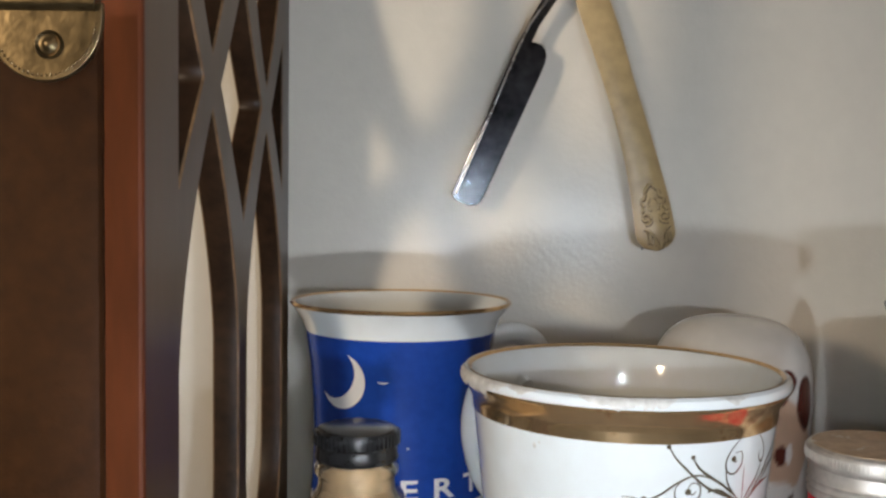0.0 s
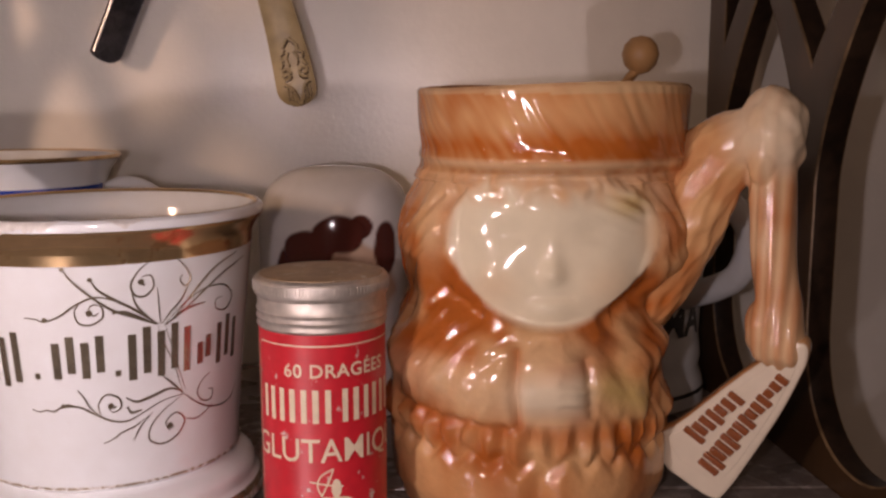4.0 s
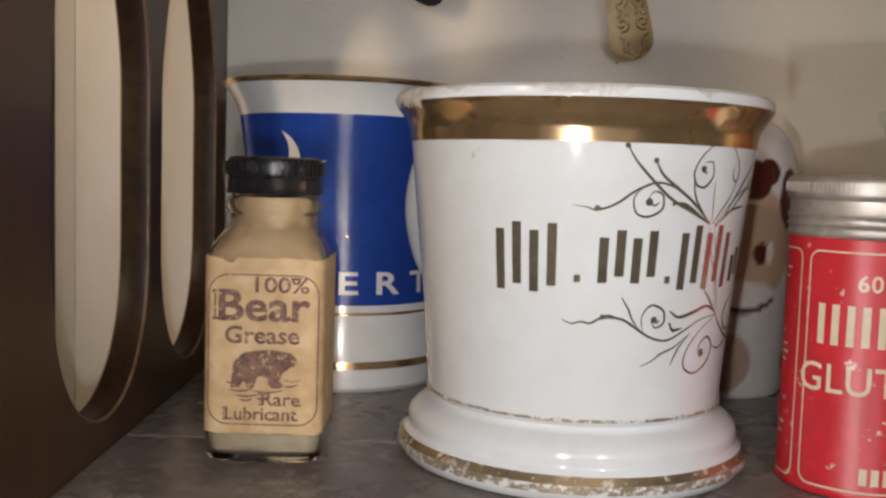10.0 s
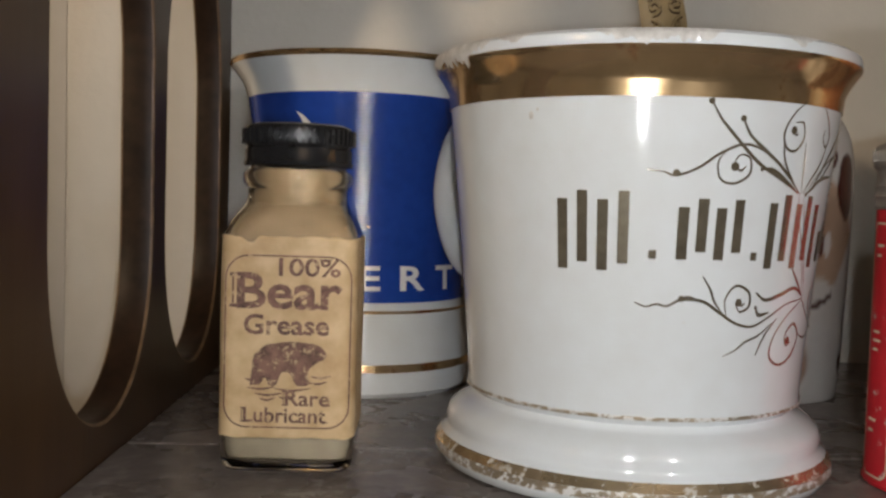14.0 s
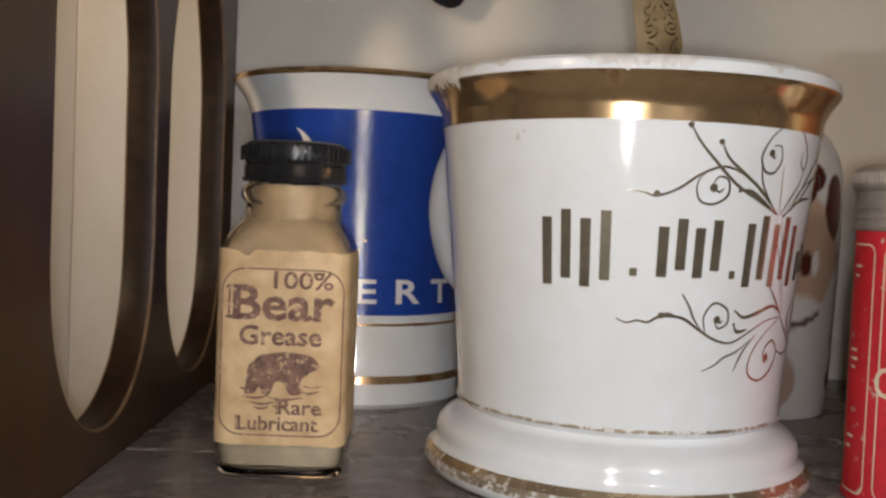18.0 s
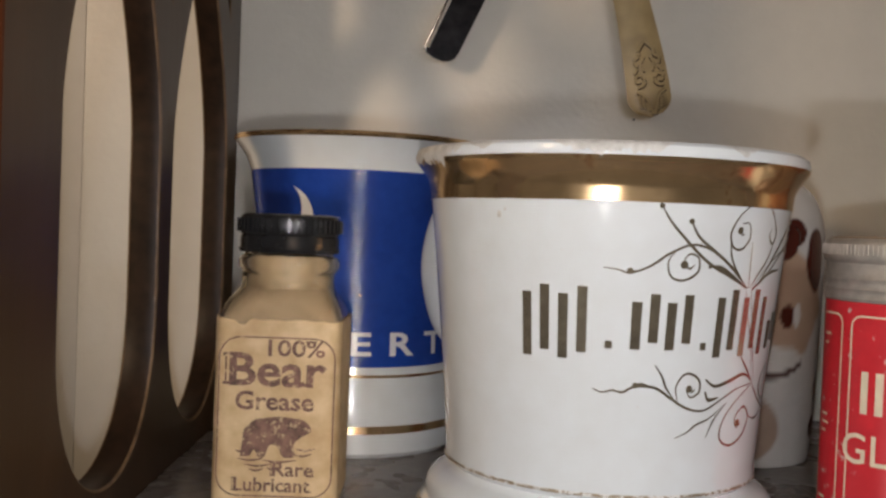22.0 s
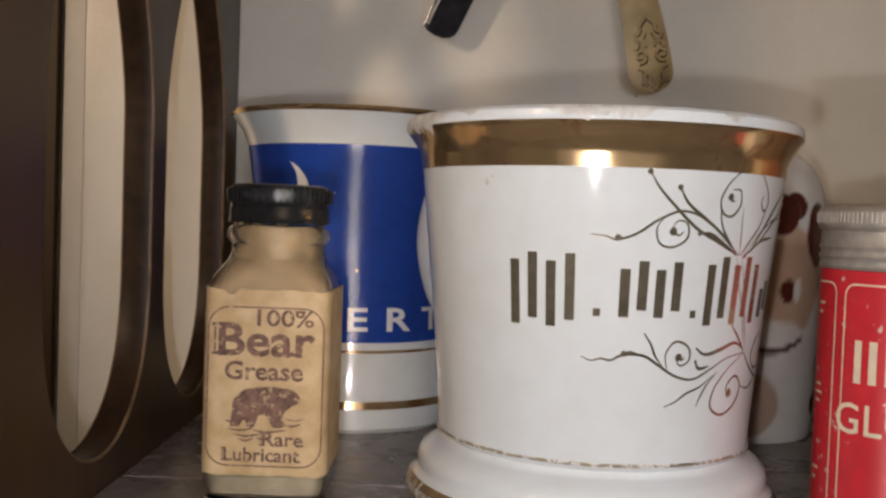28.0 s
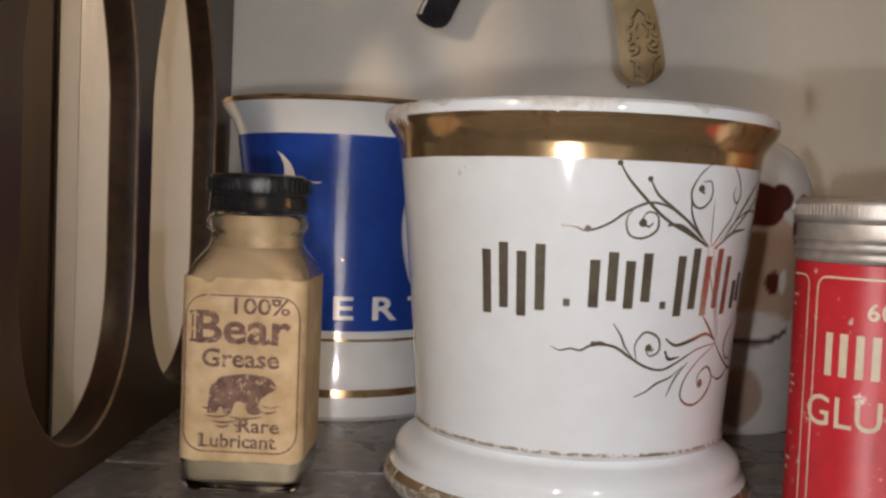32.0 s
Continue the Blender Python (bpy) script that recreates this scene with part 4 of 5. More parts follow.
def head_warp(x, y, z, a):
    d = (math.degrees(a) + 180) % 360 - 180
    r = math.hypot(x, y) or 1e-9
    k = 1 + bulge(d, z * 1000) / max(r, 0.01)
    return x * k, y * k, z


control = smooth_line([(0.0252, 0.0, 0), (0.0264, 0.0012, 0), (0.0272, 0.012, 0), (0.0278, 0.030, 0), (0.0284, 0.048, 0), (0.0285, 0.062, 0), (0.0281, 0.071, 0), (0.0266, 0.0775, 0), (0.0232, 0.0832, 0), (0.0170, 0.0875, 0), (0.0085, 0.0896, 0), (0.0002, 0.0900, 0)], 14)
painted("ceramic_head", lathe([(0.0002, 0.0), *[(q.x, q.y) for q in control]], 200, warp=head_warp), "white glazed domed ceramic figure with brown painted patches", "figurine", (0.1065, 0.3480, 0), head_colour)

# ---- white mug with black lettering ----
MA_BODY = [(0.0335, 0.0250), (0.0340, 0.0400), (0.0352, 0.0600), (0.0372, 0.0800)]
barmug = thing("lettered_mug", "white porcelain mug with black lettering behind the figural mug", "mug", (0.2130, 0.3610, 0))
part("body", lathe([(0.0, 0.0), (0.0350, 0.0), (0.0362, 0.0010), (0.0362, 0.0050), (0.0352, 0.0090), (0.0338, 0.0130), (0.0345, 0.0165), (0.0342, 0.0200), *MA_BODY, (0.0390, 0.0870), (0.0408, 0.0912), (0.0410, 0.0925), (0.0402, 0.0930), (0.0385, 0.0915), (0.0350, 0.0800), (0.0315, 0.0400), (0.0300, 0.0200), (0.0, 0.0190)], 96), PORCELAIN, barmug)
part("dark_line", lathe([(0.0364, 0.0052), (0.0360, 0.0064)], 96), BLACKINK, barmug, "thin dark line on the foot")
word = letters("MA", 0.0112, 1.0, 0.0006, 1.0)
part("lettering", wrap(lift(word, 0, 0.0275), lambda z: between(MA_BODY, z), 0.0003, shift=40), BLACKINK, barmug, "black capital lettering")
a = radians(40)
out = Vector((math.sin(a), -math.cos(a), 0))
part("handle", tube(smooth_line([out * r + Vector((0, 0, z)) for r, z in ((0.034, 0.076), (0.044, 0.0795), (0.054, 0.076), (0.0595, 0.066), (0.056, 0.054), (0.047, 0.0475), (0.033, 0.042))]), 0.0048, flat=0.75, side=Vector((-out.y, out.x, 0))), PORCELAIN, barmug)

# ---- figural mug: one plain glazed form ----
FIG = [(0.0470, 0.0), (0.0492, 0.004), (0.0500, 0.012), (0.0502, 0.020), (0.0490, 0.030), (0.0487, 0.042), (0.0470, 0.050), (0.0450, 0.056), (0.0458, 0.061), (0.0474, 0.068), (0.0476, 0.075), (0.0460, 0.082), (0.0432, 0.088), (0.0406, 0.093), (0.0392, 0.0962), (0.0400, 0.0990), (0.0404, 0.106), (0.0408, 0.114), (0.0412, 0.1165)]


def gauss(d, z, d0, z0, rd, rz):
    return math.exp(-((d - d0) / rd) ** 2 - ((z - z0) / rz) ** 2)


def face_in(d, z):
    """How far inside the smooth pale front a spot is."""
    wide = 40 if z > 72 else 40 - 0.55 * (72 - z)
    n = 2.3 if z < 72 else 3.6
    q = ((abs(d + 4) / max(6, wide)) ** n + (abs(z - 72) / (22.5 if z < 72 else 19.5)) ** n) ** (1 / n)
    return min(1.0, max(0.0, (1.05 - q) / 0.13))


def ridge(d, z, d0, z0, d1, z1, wide):
    """A soft roll along a line on the figure's front."""
    ax, az, bx, bz = d0 * 0.82, z0, d1 * 0.82, z1
    px, pz = d * 0.82 - ax, z - az
    ux, uz = bx - ax, bz - az
    t = min(1.0, max(0.0, (px * ux + pz * uz) / (ux * ux + uz * uz)))
    return math.exp(-((px - t * ux) ** 2 + (pz - t * uz) ** 2) / wide ** 2)


def step_up(a, b, x):
    t = min(1.0, max(0.0, (x - a) / (b - a)))
    return t * t * (3 - 2 * t)


def strands(d, z):
    """Moulded strands of fur that run slanting down and outwards."""
    u = abs(d + 6) * 0.80
    bend = 5.0 * noise.noise(Vector((d * 0.03, z * 0.04, 3.0)))
    w, along = 0.78 * u + 0.62 * z + bend, 0.62 * u - 0.78 * z
    return 1.7 * noise.noise(Vector((w * 0.22, along * 0.085, 2.0))) + 0.45 * noise.noise(Vector((w * 0.52, along * 0.12, 9.0)))


def fig_radius(d, z):
    r = between([(a, b * 1000) for a, b in FIG], z)
    side = max(0.0, math.cos(radians(d - 90)))
    low = 1 - step_up(45, 55, z)
    hat = step_up(92.5, 95, z)
    r -= side * (0.0150 * (1 - step_up(50, 68, z)) - 0.0030 * (1 - step_up(20, 40, z)))
    k = face_in(d, z) * (1 - hat)
    flat = 0.0424 + 0.0026 * (1 - ((z - 70) / 20) ** 2) + 0.0030 * gauss(d, z, -24, 63, 12, 8) + 0.0030 * gauss(d, z, 16, 63, 12, 8) + 0.0036 * gauss(d, z, -3.5, 65, 4.6, 3.2) + 0.0014 * gauss(d, z, -3.5, 69.5, 3.0, 5) + 0.0034 * gauss(d, z, -5, 54.5, 9, 4.2) + 0.0026 * gauss(d, z, -5, 84, 26, 7)
    flat -= 0.0013 * gauss(d, z, -18.5, 76.5, 6.5, 3.2) + 0.0013 * gauss(d, z, 10.5, 76.5, 6.5, 3.2) + 0.0007 * ridge(d, z, -11, 58.4, 4, 58.4, 1.1)
    fur = noise.noise(Vector((d * 0.05 + z * 0.07, z * 0.05 - d * 0.03, 3.0)))
    hair = strands(d, z) * (1 - 0.7 * gauss(d, z, -6, 89, 50, 6))
    coat = 0.0009 * fur
    # fur of the hood beside the front, its rolled inner edge and the crease where they meet
    up = (1 - low) * (1 - hat)
    rim = math.exp(-((face_in(d, z) - 0.12) / 0.25) ** 2) if z < 90 else 0.0
    coat += up * (0.00090 * hair + 0.0024 * (gauss(d, z, -58, 70, 12, 15) + gauss(d, z, 46, 72, 11, 16)) - 0.0012 * rim * (abs(d + 4) > 26))
    coat -= up * 0.0022 * (ridge(d, z, -50, 60, -22, 47, 2.4) + ridge(d, z, 36, 60, 12, 47, 2.4))
    if low > 0:
        # collar, sleeve with its cuff, closed front, pouch, fringed hem and the two rounded forms below it
        coat += low * (0.0058 * ridge(d, z, -66, 37, -26, 31, 10.0) + 0.0046 * ridge(d, z, 60, 42, 34, 37, 6.5) + 0.0056 * ridge(d, z, -8, 31, 2, 31, 6.5) + 0.0036 * ridge(d, z, 16, 33, 34, 27, 5.0) + 0.0020 * ridge(d, z, -16, 47, 12, 47, 4))
        coat -= low * (0.0034 * ridge(d, z, -15.5, 43, -14, 22, 1.5) + 0.0018 * ridge(d, z, 9, 40, 11, 24, 1.6) + 0.0024 * ridge(d, z, -66, 24, -18, 20, 1.8) + 0.0018 * ridge(d, z, 56, 30, 36, 20, 1.8))
        for u in (27.5, 31.0, 34.5):
            coat -= low * 0.0010 * ridge(d, z, 0.5, u, 8.5, u - 1.2, 1.1)
        coat += low * 0.00075 * hair * step_up(16, 22, z) * (1 - min(1, 1.3 * ridge(d, z, -8, 31, 2, 31, 9)))
        hem = 16.5 - 2.5 * math.cos(radians(d * 1.6)) + 1.3 * math.sin(d * 0.55)
        coat -= 0.0024 * math.exp(-((z - hem + 1.5) / 1.6) ** 2)
        coat += 0.0016 * math.sin(d * 0.75 + 1.5 * fur) * math.exp(-((z - hem - 3.0) / 3.5) ** 2)
        coat += 0.0022 * (gauss(d, z, -30, 6, 20, 9) + gauss(d, z, 16, 6, 18, 9))
        coat -= 0.0034 * math.exp(-((d + 7) / 4.0) ** 2) * min(1, max(0, (14 - z) / 4))
    coat *= 1 - hat
    coat += hat * (0.0011 * math.exp(-((z - 97.0) / 1.6) ** 2) + 0.0005 * fur + 0.00035 * noise.noise(Vector((d * 0.30 + z * 0.30, z * 0.08 - d * 0.04, 6.0))))
    lock = up * 0.0034 * math.exp(-((z - 89.5 + 1.4 * math.sin(d * 0.33)) / 2.4) ** 2) * (0.5 + 0.9 * noise.noise(Vector((d * 0.22 + z * 0.1, z * 0.12, 31.0)))) if abs(d) < 48 else 0.0
    lock += up * 0.0020 * gauss(d, z, 24, 84, 8, 4) * (1 + 0.6 * math.sin(z * 1.6 + d * 0.5))
    return r + coat * (1 - k) + (flat - r) * k + lock


RUST, ORANGE, PEACH, CREAM = (0.37, 0.078, 0.013), (0.50, 0.130, 0.021), (0.73, 0.405, 0.182), (0.76, 0.62, 0.43)


def fig_colour(p):
    d, z = math.degrees(math.atan2(p.x, -p.y)), p.z * 1000
    spray = noise.noise(Vector((p.x * 45, p.y * 45, p.z * 45))) + 0.5 * noise.noise(Vector((p.x * 130, p.y * 130, p.z * 110)))
    hair = strands(d, z)
    c = blend(PEACH, ORANGE, 0.36 + 1.3 * spray - 0.17 * hair)
    if z < 52:
        c = blend(c, blend(PEACH, CREAM, 0.35), 0.75 * ridge(d, z, -62, 36, -26, 31, 8) + 0.4 * gauss(d, z, -4, 44, 20, 5))
        c = blend(c, ORANGE, 0.8 * ridge(d, z, -66, 46, -30, 42, 3.5) + 0.7 * ridge(d, z, -15.5, 43, -14, 22, 1.8) + 0.7 * ridge(d, z, -66, 23, 50, 17, 2.6) + 0.6 * ridge(d, z, 44, 42, 30, 36, 4))
        c = blend(c, blend(PEACH, ORANGE, 0.35 + 0.5 * spray), 1.0 - step_up(8, 14, z))
        c = blend(c, RUST, 0.55 * step_up(52, 80, abs(d + 4)) + 0.4 * max(0.0, spray))
    elif z < 93:
        c = blend(blend(c, PEACH, 0.35), ORANGE, 0.30 + 1.5 * spray - 0.20 * hair)
        c = blend(c, RUST, 0.75 * step_up(44, 78, abs(d + 4)) + 0.5 * max(0.0, spray))
    if z > 93:
        c = blend(PEACH, ORANGE, 0.34 + 0.75 * math.exp(-((z - 100.5) / 4.2) ** 2) + 0.45 * spray + 0.35 * noise.noise(Vector((d * 0.30 + z * 0.30, z * 0.08 - d * 0.04, 6.0))))
        c = blend(c, blend(PEACH, CREAM, 0.3), 1.0 - abs(z - 96) / 1.8)
        if z > 115:
            c = blend(c, (0.66, 0.47, 0.26), 0.6)
        c = blend(c, RUST, 0.5 * step_up(50, 85, abs(d)) + 0.35 * max(0.0, spray))
    elif z > 82:
        c = blend(c, blend(PEACH, CREAM, 0.70), 1.15 * gauss(d, z, -4, 89, 50, 7))
    c = blend(c, blend((0.79, 0.69, 0.49), PEACH, 0.26 * gauss(d, z, -24, 62, 8, 6) + 0.26 * gauss(d, z, 16, 62, 8, 6) + 0.12 * spray), 1.3 * face_in(d, z))
    c = blend(c, blend(PEACH, ORANGE, 0.15), (z < 93) * step_up(82, 89, z) * (0.45 + 0.8 * noise.noise(Vector((d * 0.22 + z * 0.1, z * 0.12, 31.0)))))
    c = blend(c, CREAM, 1.1 * ridge(d, z, -9, 31, 4, 31, 7.0))
    c = blend(c, (0.62, 0.42, 0.15), 0.9 * ridge(d, z, 18, 32, 34, 27, 5.0) + 0.8 * gauss(d, z, 25, 84.5, 8, 3.5))
    c = blend(c, blend(PEACH, CREAM, 0.25), 0.9 * gauss(d, z, -50, 77, 5, 9) + 0.6 * gauss(d, z, 36, 76, 5, 9))
    # shade under the chin put into the colour, deeper orange along both creases
    c = blend(c, ORANGE, 0.85 * ridge(d, z, -54, 60, -20, 47, 3.2) + 0.7 * ridge(d, z, 36, 60, 12, 47, 2.8))
    return c


def tuft(p):
    """Fine moulded strands that run up the arm to the handle."""
    run = Vector((0.46, -0.36, 0.81))
    q = p - run * (0.66 * p.dot(run))
    return noise.noise(q * 260) + 0.6 * noise.noise(q * 560 + Vector((5, 0, 0)))


def handle_colour(p, flat_piece):
    """Furry arm, pale knob and fluted brown shaft; below them the pale tablet with its brown bars."""
    spray = noise.noise(p * 60) + 0.5 * noise.noise(p * 150)
    q = frame_of.transposed() @ (p - TAB0)
    if flat_piece:
        return (0.27, 0.075, 0.025) if q.y > 0.0036 else (0.74, 0.63, 0.48) if q.y > 0.0026 else blend(PEACH, ORANGE, 0.35 + 0.6 * spray)
    shaft = step_up(0.0455, 0.0485, p.x)
    c = blend(blend(PEACH, ORANGE, 0.42 + 0.9 * spray - 0.25 * tuft(p)), blend(blend(PEACH, CREAM, 0.35), ORANGE, 0.30 + 0.22 * math.sin((p.x * 0.8 - p.y * 0.6) * 1900) + 0.6 * spray), shaft)
    k = (p - KNOB).length / 0.0125
    return blend(c, CREAM, 1.85 - 1.5 * k + 0.4 * spray)


def fused(forms, voxel=0.0006, rounds=6):
    """Runs several closed forms together into one moulded skin."""
    data = bpy.data.meshes.new("fused")
    whole = bmesh.new()
    for form in forms:
        bmesh.ops.recalc_face_normals(form, faces=form.faces)
        form.to_mesh(data)
        whole.from_mesh(data)
        form.free()
    whole.to_mesh(data)
    whole.clear()
    ob = new("fused", data)
    skin = ob.modifiers.new("skin", "REMESH")
    skin.mode, skin.voxel_size = "VOXEL", voxel
    soft_skin = ob.modifiers.new("soft", "SMOOTH")
    soft_skin.factor, soft_skin.iterations = 0.5, rounds
    bpy.context.view_layer.update()
    done = ob.evaluated_get(bpy.context.evaluated_depsgraph_get())
    whole.from_mesh(done.to_mesh())
    done.to_mesh_clear()
    bpy.data.objects.remove(ob)
    bpy.data.meshes.remove(data)
    return whole


bm = bmesh.new()
SEG, rows = 400, []
heights = [0.1166 * k / 200 for k in range(201)]
for z in heights:
    ring = []
    for i in range(SEG):
        d = -180 + 360 * i / SEG
        r, a = fig_radius(d, z * 1000), radians(d)
        lip = 0.0008 * math.sin(a * 2 + 0.5) * max(0, z - 0.105) / 0.0116
        ring.append(bm.verts.new((r * math.sin(a), -r * math.cos(a), z + lip)))
    rows.append(ring)
for r, z in ((0.0405, 0.1176), (0.0388, 0.1176), (0.0376, 0.1160), (0.0366, 0.1060), (0.0230, 0.0950), (0.0230, 0.06), (0.0230, 0.012)):
    rows.append([bm.verts.new((r * math.sin(radians(-180 + 360 * i / SEG)), -r * math.cos(radians(-180 + 360 * i / SEG)), z + (0.0008 * math.sin(radians(-180 + 360 * i / SEG) * 2 + 0.5) if z > 0.105 else 0))) for i in range(SEG)])
for a, b in zip(rows, rows[1:]):
    for i in range(SEG):
        bm.faces.new((a[i], a[(i + 1) % SEG], b[(i + 1) % SEG], b[i]))
bm.faces.new(rows[0])
bm.faces.new(rows[-1])
FX, FY = 0.1797, 0.2872
KNOB = Vector((0.2322 - FX, 0.2452 - FY, 0.1056))
fig_body = bm


def local(points):
    return [Vector((x - FX, y - FY, z)) for x, y, z in points]


arm_form = tube(smooth_line(local([(0.2010, 0.2660, 0.0480), (0.2062, 0.2625, 0.0590), (0.2105, 0.2610, 0.0700), (0.2150, 0.2595, 0.0810), (0.2190, 0.2562, 0.0905), (0.2240, 0.2520, 0.0975), (0.2300, 0.2470, 0.1020)]), 10), lambda s: 0.0066 + 0.0040 * math.sin(math.pi * min(1, s * 1.1)), seg=36)
branch_form = tube(smooth_line(local([(0.2085, 0.2740, 0.0890), (0.2150, 0.2640, 0.0950), (0.2220, 0.2540, 0.1010), (0.2310, 0.2465, 0.1045)]), 8), lambda s: 0.0086 - 0.0004 * s, seg=28)
shaft_form = tube(smooth_line(local([(0.2324, 0.2455, 0.1020), (0.2330, 0.2450, 0.090), (0.2338, 0.2445, 0.078), (0.2346, 0.2435, 0.066), (0.2356, 0.2422, 0.057), (0.2366, 0.2408, 0.0480), (0.2360, 0.2412, 0.0425)]), 10), lambda s: 0.0063 - 0.0004 * math.sin(math.pi * s) - 0.0030 * step_up(0.86, 1.0, s), seg=48, side=Vector((0.6, 0.8, 0)))
swells = []
for x, y, z, rx, rz in ((0.2330, 0.2430, 0.0530, 0.0060, 0.0100), (0.2335, 0.2415, 0.0490, 0.0054, 0.0062), (0.2395, 0.2415, 0.0505, 0.0036, 0.0036), (0.2322, 0.2452, 0.1052, 0.0088, 0.0120), (0.2380, 0.2440, 0.1085, 0.0034, 0.0046), (0.2386, 0.2440, 0.1000, 0.0026, 0.0040), (0.2290, 0.2420, 0.0985, 0.0040, 0.0075)):
    swell = bmesh.new()
    for v in bmesh.ops.create_uvsphere(swell, u_segments=24, v_segments=16, radius=1.0)["verts"]:
        v.co = Vector((x - FX + rx * v.co.x, y - FY + rx * v.co.y, z + rz * v.co.z)) * (1 + 0.004 * noise.noise(v.co * 2.5))
    swells.append(swell)
grip = fused([arm_form, branch_form, shaft_form, *swells])
grip.normal_update()
for v in grip.verts:
    furry = 1 - step_up(0.0455, 0.0490, v.co.x)
    pale = min(1.0, max(0.0, 1.9 - (v.co - KNOB).length / 0.0085))
    flute = math.sin((v.co.x * 0.8 - v.co.y * 0.6) * 1900) * (1 - furry) * (1 - 0.6 * pale)
    v.co += v.normal * (0.00085 * furry * (1 - 0.8 * pale) * tuft(v.co) + 0.00026 * flute + 0.0005 * pale * noise.noise(v.co * 320))
TAB0, TAB1 = Vector((0.2392 - FX, 0.2385 - FY, 0.0475)), Vector((0.2185 - FX, 0.2600 - FY, 0.0085))
along = (TAB1 - TAB0).normalized()
face = Vector((-0.25, -0.95, 0.15))
face = (face - along * face.dot(along)).normalized()
across = along.cross(face).normalized()
edge = [(q.x, q.y) for q in smooth_line([(0.0125, 0.0490, 0), (0.0094, 0.0397, 0), (0.0067, 0.0214, 0), (0.0040, 0.0067, 0), (0.0008, -0.0030, 0), (-0.0020, -0.0016, 0), (-0.0044, 0.0057, 0), (-0.0070, 0.0169, 0), (-0.0097, 0.0336, 0), (-0.0108, 0.0465, 0), (-0.0090, 0.0510, 0), (0.0040, 0.0530, 0)], 5)]
bars = []
tab = outline_mesh([edge], 0.0042, 0.0010)
for v in tab.verts:
    v.co = Vector((v.co.x, v.co.z, v.co.y))
for row, first, last, count in ((0.0040, 0.0190, 0.0400, 7), (-0.0030, 0.0060, 0.0455, 14)):
    for k in range(count):
        t = first + (last - first) * (k + 0.5) / count
        lean = row * (0.45 + t / 0.05)
        tall = 0.0015 + 0.0024 * t / 0.05
        cut = 0.0006 * (k % 3)
        bars.append(box((lean - tall + cut, 0.0026, t - 0.0010), (lean + tall - 0.4 * cut, 0.0042, t + 0.0010 + 0.3 * cut), 0.0004))
field = outline_mesh([[(-0.0005 + 0.80 * (x + 0.0005), 0.0040 + 0.86 * (y - 0.0012)) for x, y in edge]], 0.0012, 0.0003)
for v in field.verts:
    v.co = Vector((v.co.x, v.co.z + 0.0024, v.co.y))
frame_of = Matrix((across, face, along)).transposed()
for v in [*tab.verts, *field.verts, *[v for b in bars for v in b.verts]]:
    v.co = TAB0 + frame_of @ v.co
bmesh.ops.recalc_face_normals(fig_body, faces=fig_body.faces)
fig = painted("figural_mug", fig_body, "orange-brown and cream glazed figural ceramic mug with branch handle", "mug", (FX, FY, 0), fig_colour)
fig.data.materials.append(FURGLAZE)
for f in fig.data.polygons:
    d, z = math.degrees(math.atan2(f.center.x, -f.center.y)), f.center.z * 1000
    f.material_index = 1 if z < 92 and face_in(d, z) < 0.3 and not (-16 < d < 10 and 22 < z < 40) and f.center.x < 0.045 else 0

# the body is flatter front to back than wide, with the round brim standing over it
for v in fig.data.vertices:
    x, y, z = v.co
    brim = step_up(0.0915, 0.0962, z)
    depth = (0.68 + 0.32 * brim) if y < 0 else (0.86 + 0.14 * brim)
    v.co = Vector((-0.0025 + 0.9386 * x, -0.0179 + 0.9386 * depth * y, 0.0070 + 0.9386 * z if z > 0.020 else 1.2886 * z))


def glazed_part(name, bm, parent, label=""):
    ob = part(name, bm, GLAZE, parent, label)
    layer = ob.data.color_attributes.new("glaze", "FLOAT_COLOR", "POINT")
    for v, c in zip(ob.data.vertices, layer.data):
        c.color = (*handle_colour(v.co, name != "handle"), 1)
    return ob


glazed_part("handle", grip, fig, "furry orange arm running into a fluted shaft with cream knob")
tablet = glazed_part("tablet", tab, fig, "orange-edged tablet below the handle")
glazed_part("tablet_field", field, tablet, "cream field of the tablet")
for b in bars:
    glazed_part("raised_bar", b, tablet, "raised brown bar")

# ---- wooden stick in the figural mug ----
stick = thing("wooden_stick", "turned wooden stick with round knob standing in the figural mug", "stick", (0.2082, 0.2980, 0.1275))
part("knob", lathe([(0.0001, -0.0062), (0.0028, -0.0054), (0.0049, -0.0032), (0.0058, 0.0), (0.0050, 0.0030), (0.0030, 0.0051), (0.0001, 0.0058)], 32), PALEWOOD, stick)
part("shaft", tube([Vector((-0.0010, 0, -0.0045)), Vector((-0.0095, -0.0040, -0.0140)), Vector((-0.0330, -0.0150, -0.0500)), Vector((-0.0560, -0.0260, -0.0850))], 0.0015, 10), PALEWOOD, stick)

# ---- open razor hanging on the wall ----
razor = thing("straight_razor", "open straight razor with dark blade and yellowed moulded handle", "razor", (0.0500, 0.3920, 0.2180))
HANG = (0.0500, 0.2180)


def flat_form(points, thick, bevel, y=0.0, steps=5):
    pts = [(q.x, q.y) for q in smooth_line([(x - HANG[0], z - HANG[1], 0) for x, z in [*points, points[0]]], steps)[:-1]] if steps else [(x - HANG[0], z - HANG[1]) for x, z in points]
    bm = outline_mesh([pts], thick, bevel)
    for v in bm.verts:
        x, z, d = v.co
        v.co = Vector((x, y + d, z))
    return bm


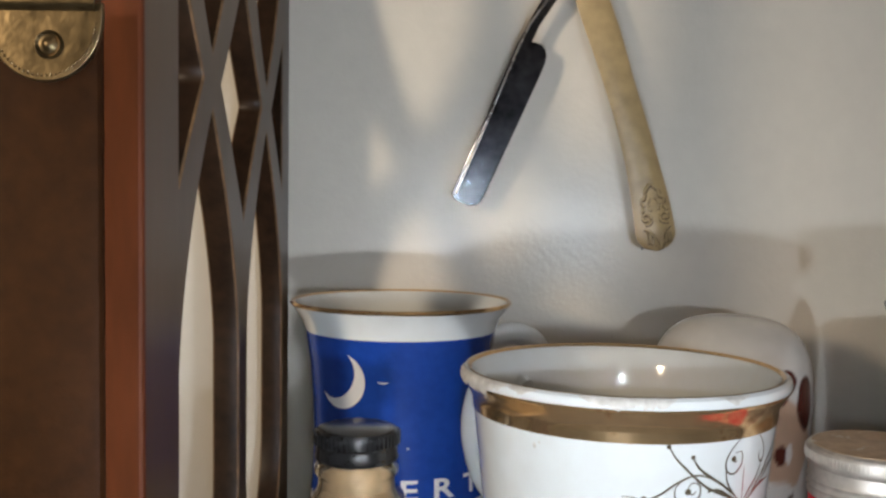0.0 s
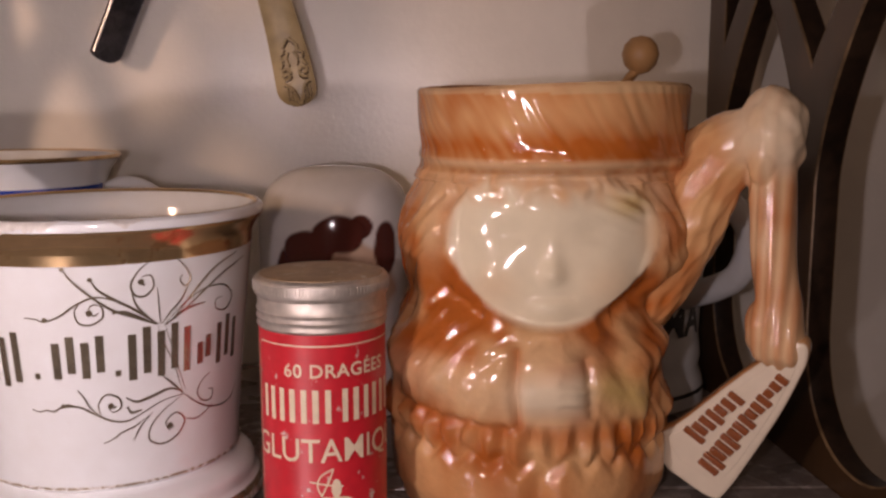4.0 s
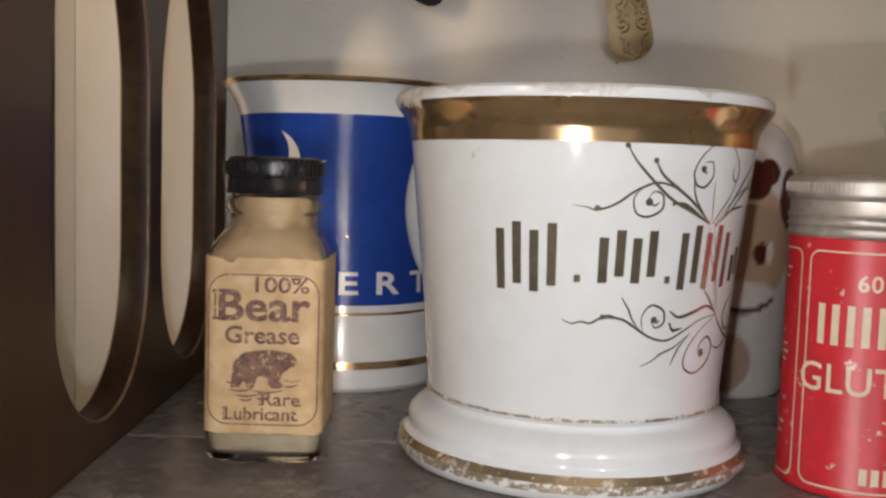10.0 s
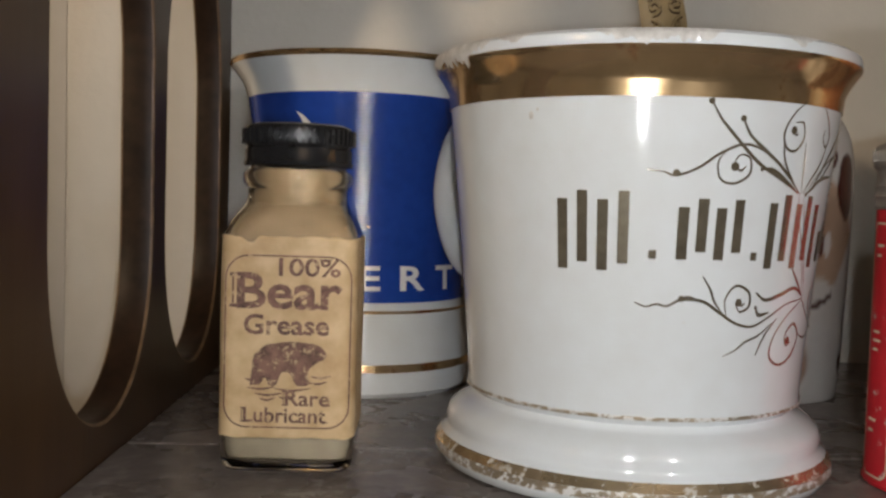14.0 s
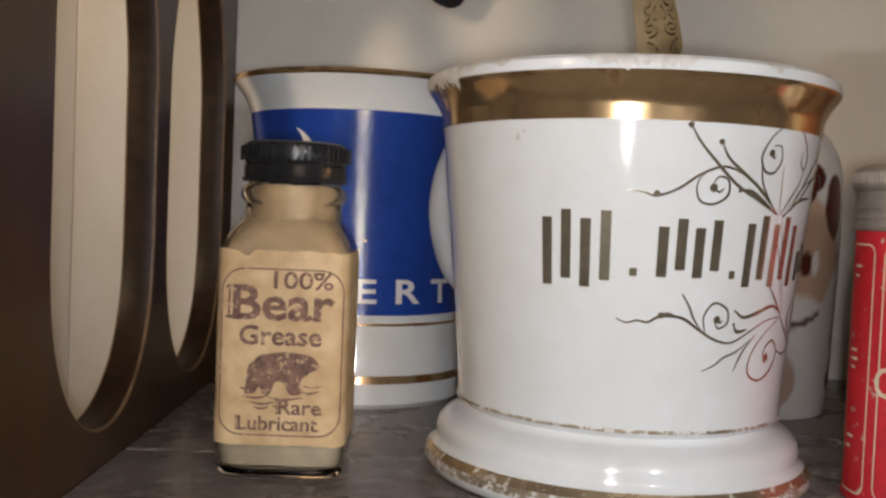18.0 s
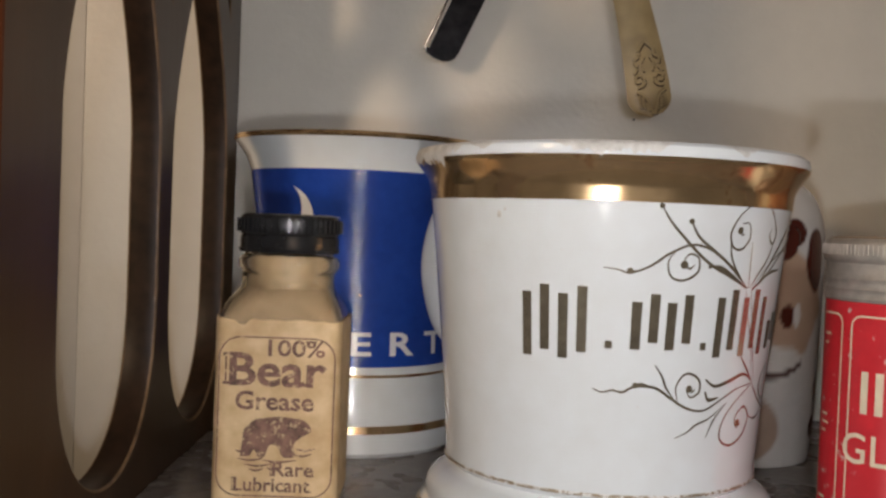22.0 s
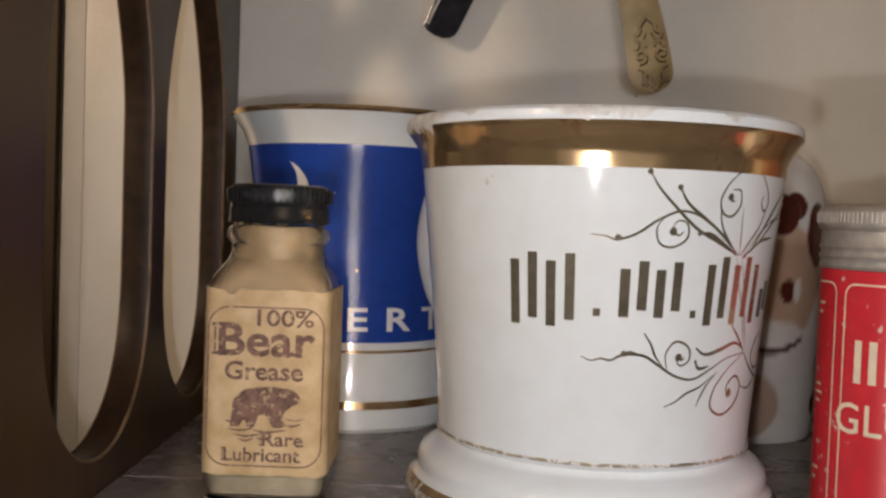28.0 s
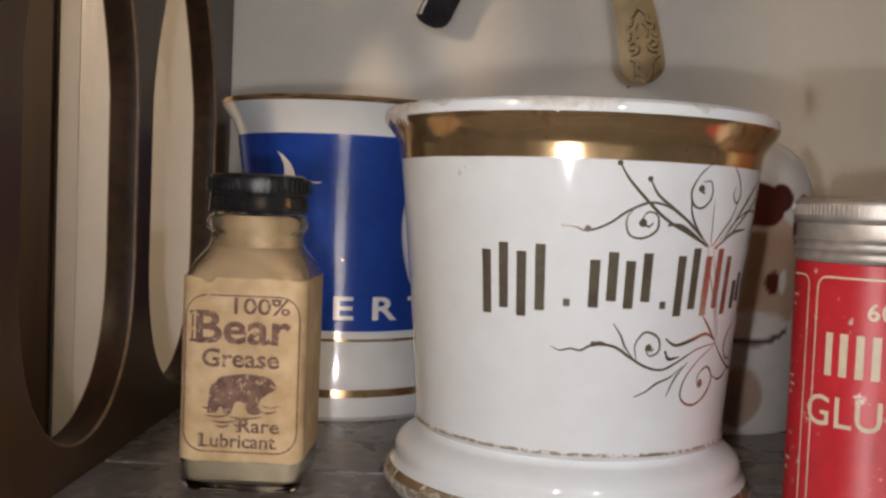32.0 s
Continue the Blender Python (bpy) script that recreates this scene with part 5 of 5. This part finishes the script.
blade = part("blade", flat_form([(0.0035, 0.1335), (0.0046, 0.1318), (0.0070, 0.1302), (0.0102, 0.1290), (0.0128, 0.1292), (0.0146, 0.1302), (0.0160, 0.1325), (0.0280, 0.1590), (0.0388, 0.1835), (0.0402, 0.1872), (0.0407, 0.1898), (0.0402, 0.1922), (0.0389, 0.1940), (0.0370, 0.1948), (0.0345, 0.1952), (0.0375, 0.2020), (0.0440, 0.2120), (0.0520, 0.2210), (0.0470, 0.2230), (0.0400, 0.2140), (0.0330, 0.2015), (0.0285, 0.1925), (0.0160, 0.1620)], 0.0010, 0.0004, 0.0, 0), STEEL, razor, "dark tarnished hollow-ground steel blade")
# brighter steel than the blade: the bevel's reflection put into the colour
part("spine", tube([Vector((x - HANG[0], -0.0004, z - HANG[1])) for x, z in ((0.0048, 0.1335), (0.0165, 0.1610), (0.0292, 0.1920), (0.0340, 0.2025), (0.0415, 0.2130), (0.0480, 0.2210))], 0.0008, 10), GLINTSTEEL, blade, "spine with the bevel's glint in its bright colour")
scale_line = smooth_line([(0.0560, 0.2230, 0), (0.0595, 0.2120, 0), (0.0648, 0.1975, 0), (0.0706, 0.1800, 0), (0.0772, 0.1595, 0), (0.0828, 0.1385, 0), (0.0864, 0.1220, 0), (0.0880, 0.1110, 0)], 8)
half = lambda s: 0.0058 + 0.0020 * s + 0.0006 * math.sin(9 * s)
sheet = bmesh.new()
loops = []
n = len(scale_line)
for i, p in enumerate(scale_line):
    d = (scale_line[min(i + 1, n - 1)] - scale_line[max(i - 1, 0)]).normalized()
    u = Vector((-d.y, d.x))
    s = i / (n - 1)
    w = half(s) * min(1.0, math.sqrt(max(0.0, 1 - max(0.0, (s - 0.89) / 0.1103) ** 2)) + 0.02) * min(1, 0.5 + s * 12)
    loop = []
    for k in range(17):
        c = -1 + k / 8
        h = 0.0022 * math.sqrt(max(0.0, 1 - 0.75 * c * c))
        if s > 0.62:
            # moulded scroll relief towards the end
            h += 0.00015 * math.sin(c * 6.5 + 2 * math.sin(s * 40)) * math.cos(s * 52) * (1 - abs(c)) ** 0.4
        q = p + Vector((*(u * w * c), 0))
        loop.append(sheet.verts.new((q.x - HANG[0], -h, q.y - HANG[1])))
    back = sheet.verts.new((p.x - HANG[0], 0.002, p.y - HANG[1]))
    loops.append(loop + [back])
for a, b in zip(loops, loops[1:]):
    for k in range(18):
        sheet.faces.new((a[k], a[(k + 1) % 18], b[(k + 1) % 18], b[k]))
sheet.faces.new(loops[0])
sheet.faces.new(loops[-1])
handle_scale = part("handle_scale", sheet, IVORY, razor, "yellowed celluloid handle moulded with scrolls")


def relief(points, radius=0.00064):
    """A raised moulded line near the handle's end; points along and across it in millimetres from the tip."""
    axis = Vector((-0.19, 0, 0.982))
    cross = Vector((0.982, 0, 0.19))
    base = Vector((0.0892 - HANG[0], -0.00245, 0.1115 - HANG[1]))
    line = smooth_line([base + axis * (v / 1000) + cross * (u / 1000) + Vector((0, 0.00010 * u * u / 6, 0)) for u, v in points], 5)
    part("moulding", tube(line, radius, 8), IVORY, handle_scale)
    # dark brown line set lower and to one side of each raised line
    part("groove", tube([q + Vector((0.00020, 0.00036, -0.00034)) for q in line], radius * 1.25, 8), GROOVEBROWN, handle_scale, "dark brown line along the moulding")


for s in (-1, 1):
    relief([(0.3 * s, 0.5), (1.2 * s, 4.0), (2.6 * s, 7.5), (5.2 * s, 9.5)])
    for u in (1.6, 2.9, 4.1):
        relief([(u * s, 1.2 + 0.5 * u), (u * s * 1.12, 4.2), (u * s * 1.1, 6.4 + 0.4 * u)], 0.00044)
    relief([(4.8 * s, 11.0), (2.6 * s, 11.6), (1.9 * s, 13.6), (3.2 * s, 15.4), (4.9 * s, 14.6), (4.6 * s, 12.9), (3.4 * s, 13.2)])
    relief([(5.2 * s, 16.0), (4.0 * s, 18.5), (4.6 * s, 21.0), (3.0 * s, 22.2), (2.6 * s, 24.6), (0.2 * s, 27.5)])
    relief([(1.6 * s, 16.5), (2.2 * s, 19.5), (1.0 * s, 22.0)], 0.00044)
pin = lathe([(0.0, -0.0036), (0.0011, -0.0034), (0.0013, -0.0028), (0.0008, -0.0026), (0.0008, 0.0112), (0.0, 0.0112)], 16)
for v in pin.verts:
    x, y, z = v.co
    v.co = Vector((x, z, y + 0.002))
part("pivot_pin", pin, BRASS, razor)

# ---- small marks ----
bm = disc(0.0, 0.0, 0.0005, seg=12)
for v in bm.verts:
    v.co = Vector((0.0841 + v.co.x, WALL_Y - 0.0004, 0.1113 + v.co.y))
part("wall_mark", bm, BLACKINK, bpy.data.objects["wall_back"], "small dark dot")
for d, z, w, r in ((-41.5, 70.6, 0.5, 0.8), (-39.5, 71.6, 0.3, 0.35), (2, 33.5, 0.16, 0.16), (-22, 64, 0.14, 0.14)):
    part("glaze_speck", wrap_even(disc(d * DEG, z / 1000, r / 1000, rx=w / 1000, seg=10)), CREAMWARE, mug, "small speck in the glaze")
for x, z, n in ((-0.0045, 0.0690, 0.0018), (0.0040, 0.0465, 0.0004)):
    bm = ribbon([(x - n, z + 0.0002), (x, z - 0.0002), (x + n, z)], 0.0004)
    part("scratch", wrap(bm, blue_radius, 0.0005), WHITEINK, bluemug, "small scratch in the blue")

# ---- every foot reaches down to the planks ----
for ob in (mug, bluemug, bottle, tin, barmug, bpy.data.objects["ceramic_head"], fig):
    for piece in (ob, *ob.children):
        if piece.type == "MESH":
            for v in piece.data.vertices:
                if v.co.z < 0.012:
                    v.co.z += PLANK_Z * (1 - max(0.0, v.co.z) / 0.012)
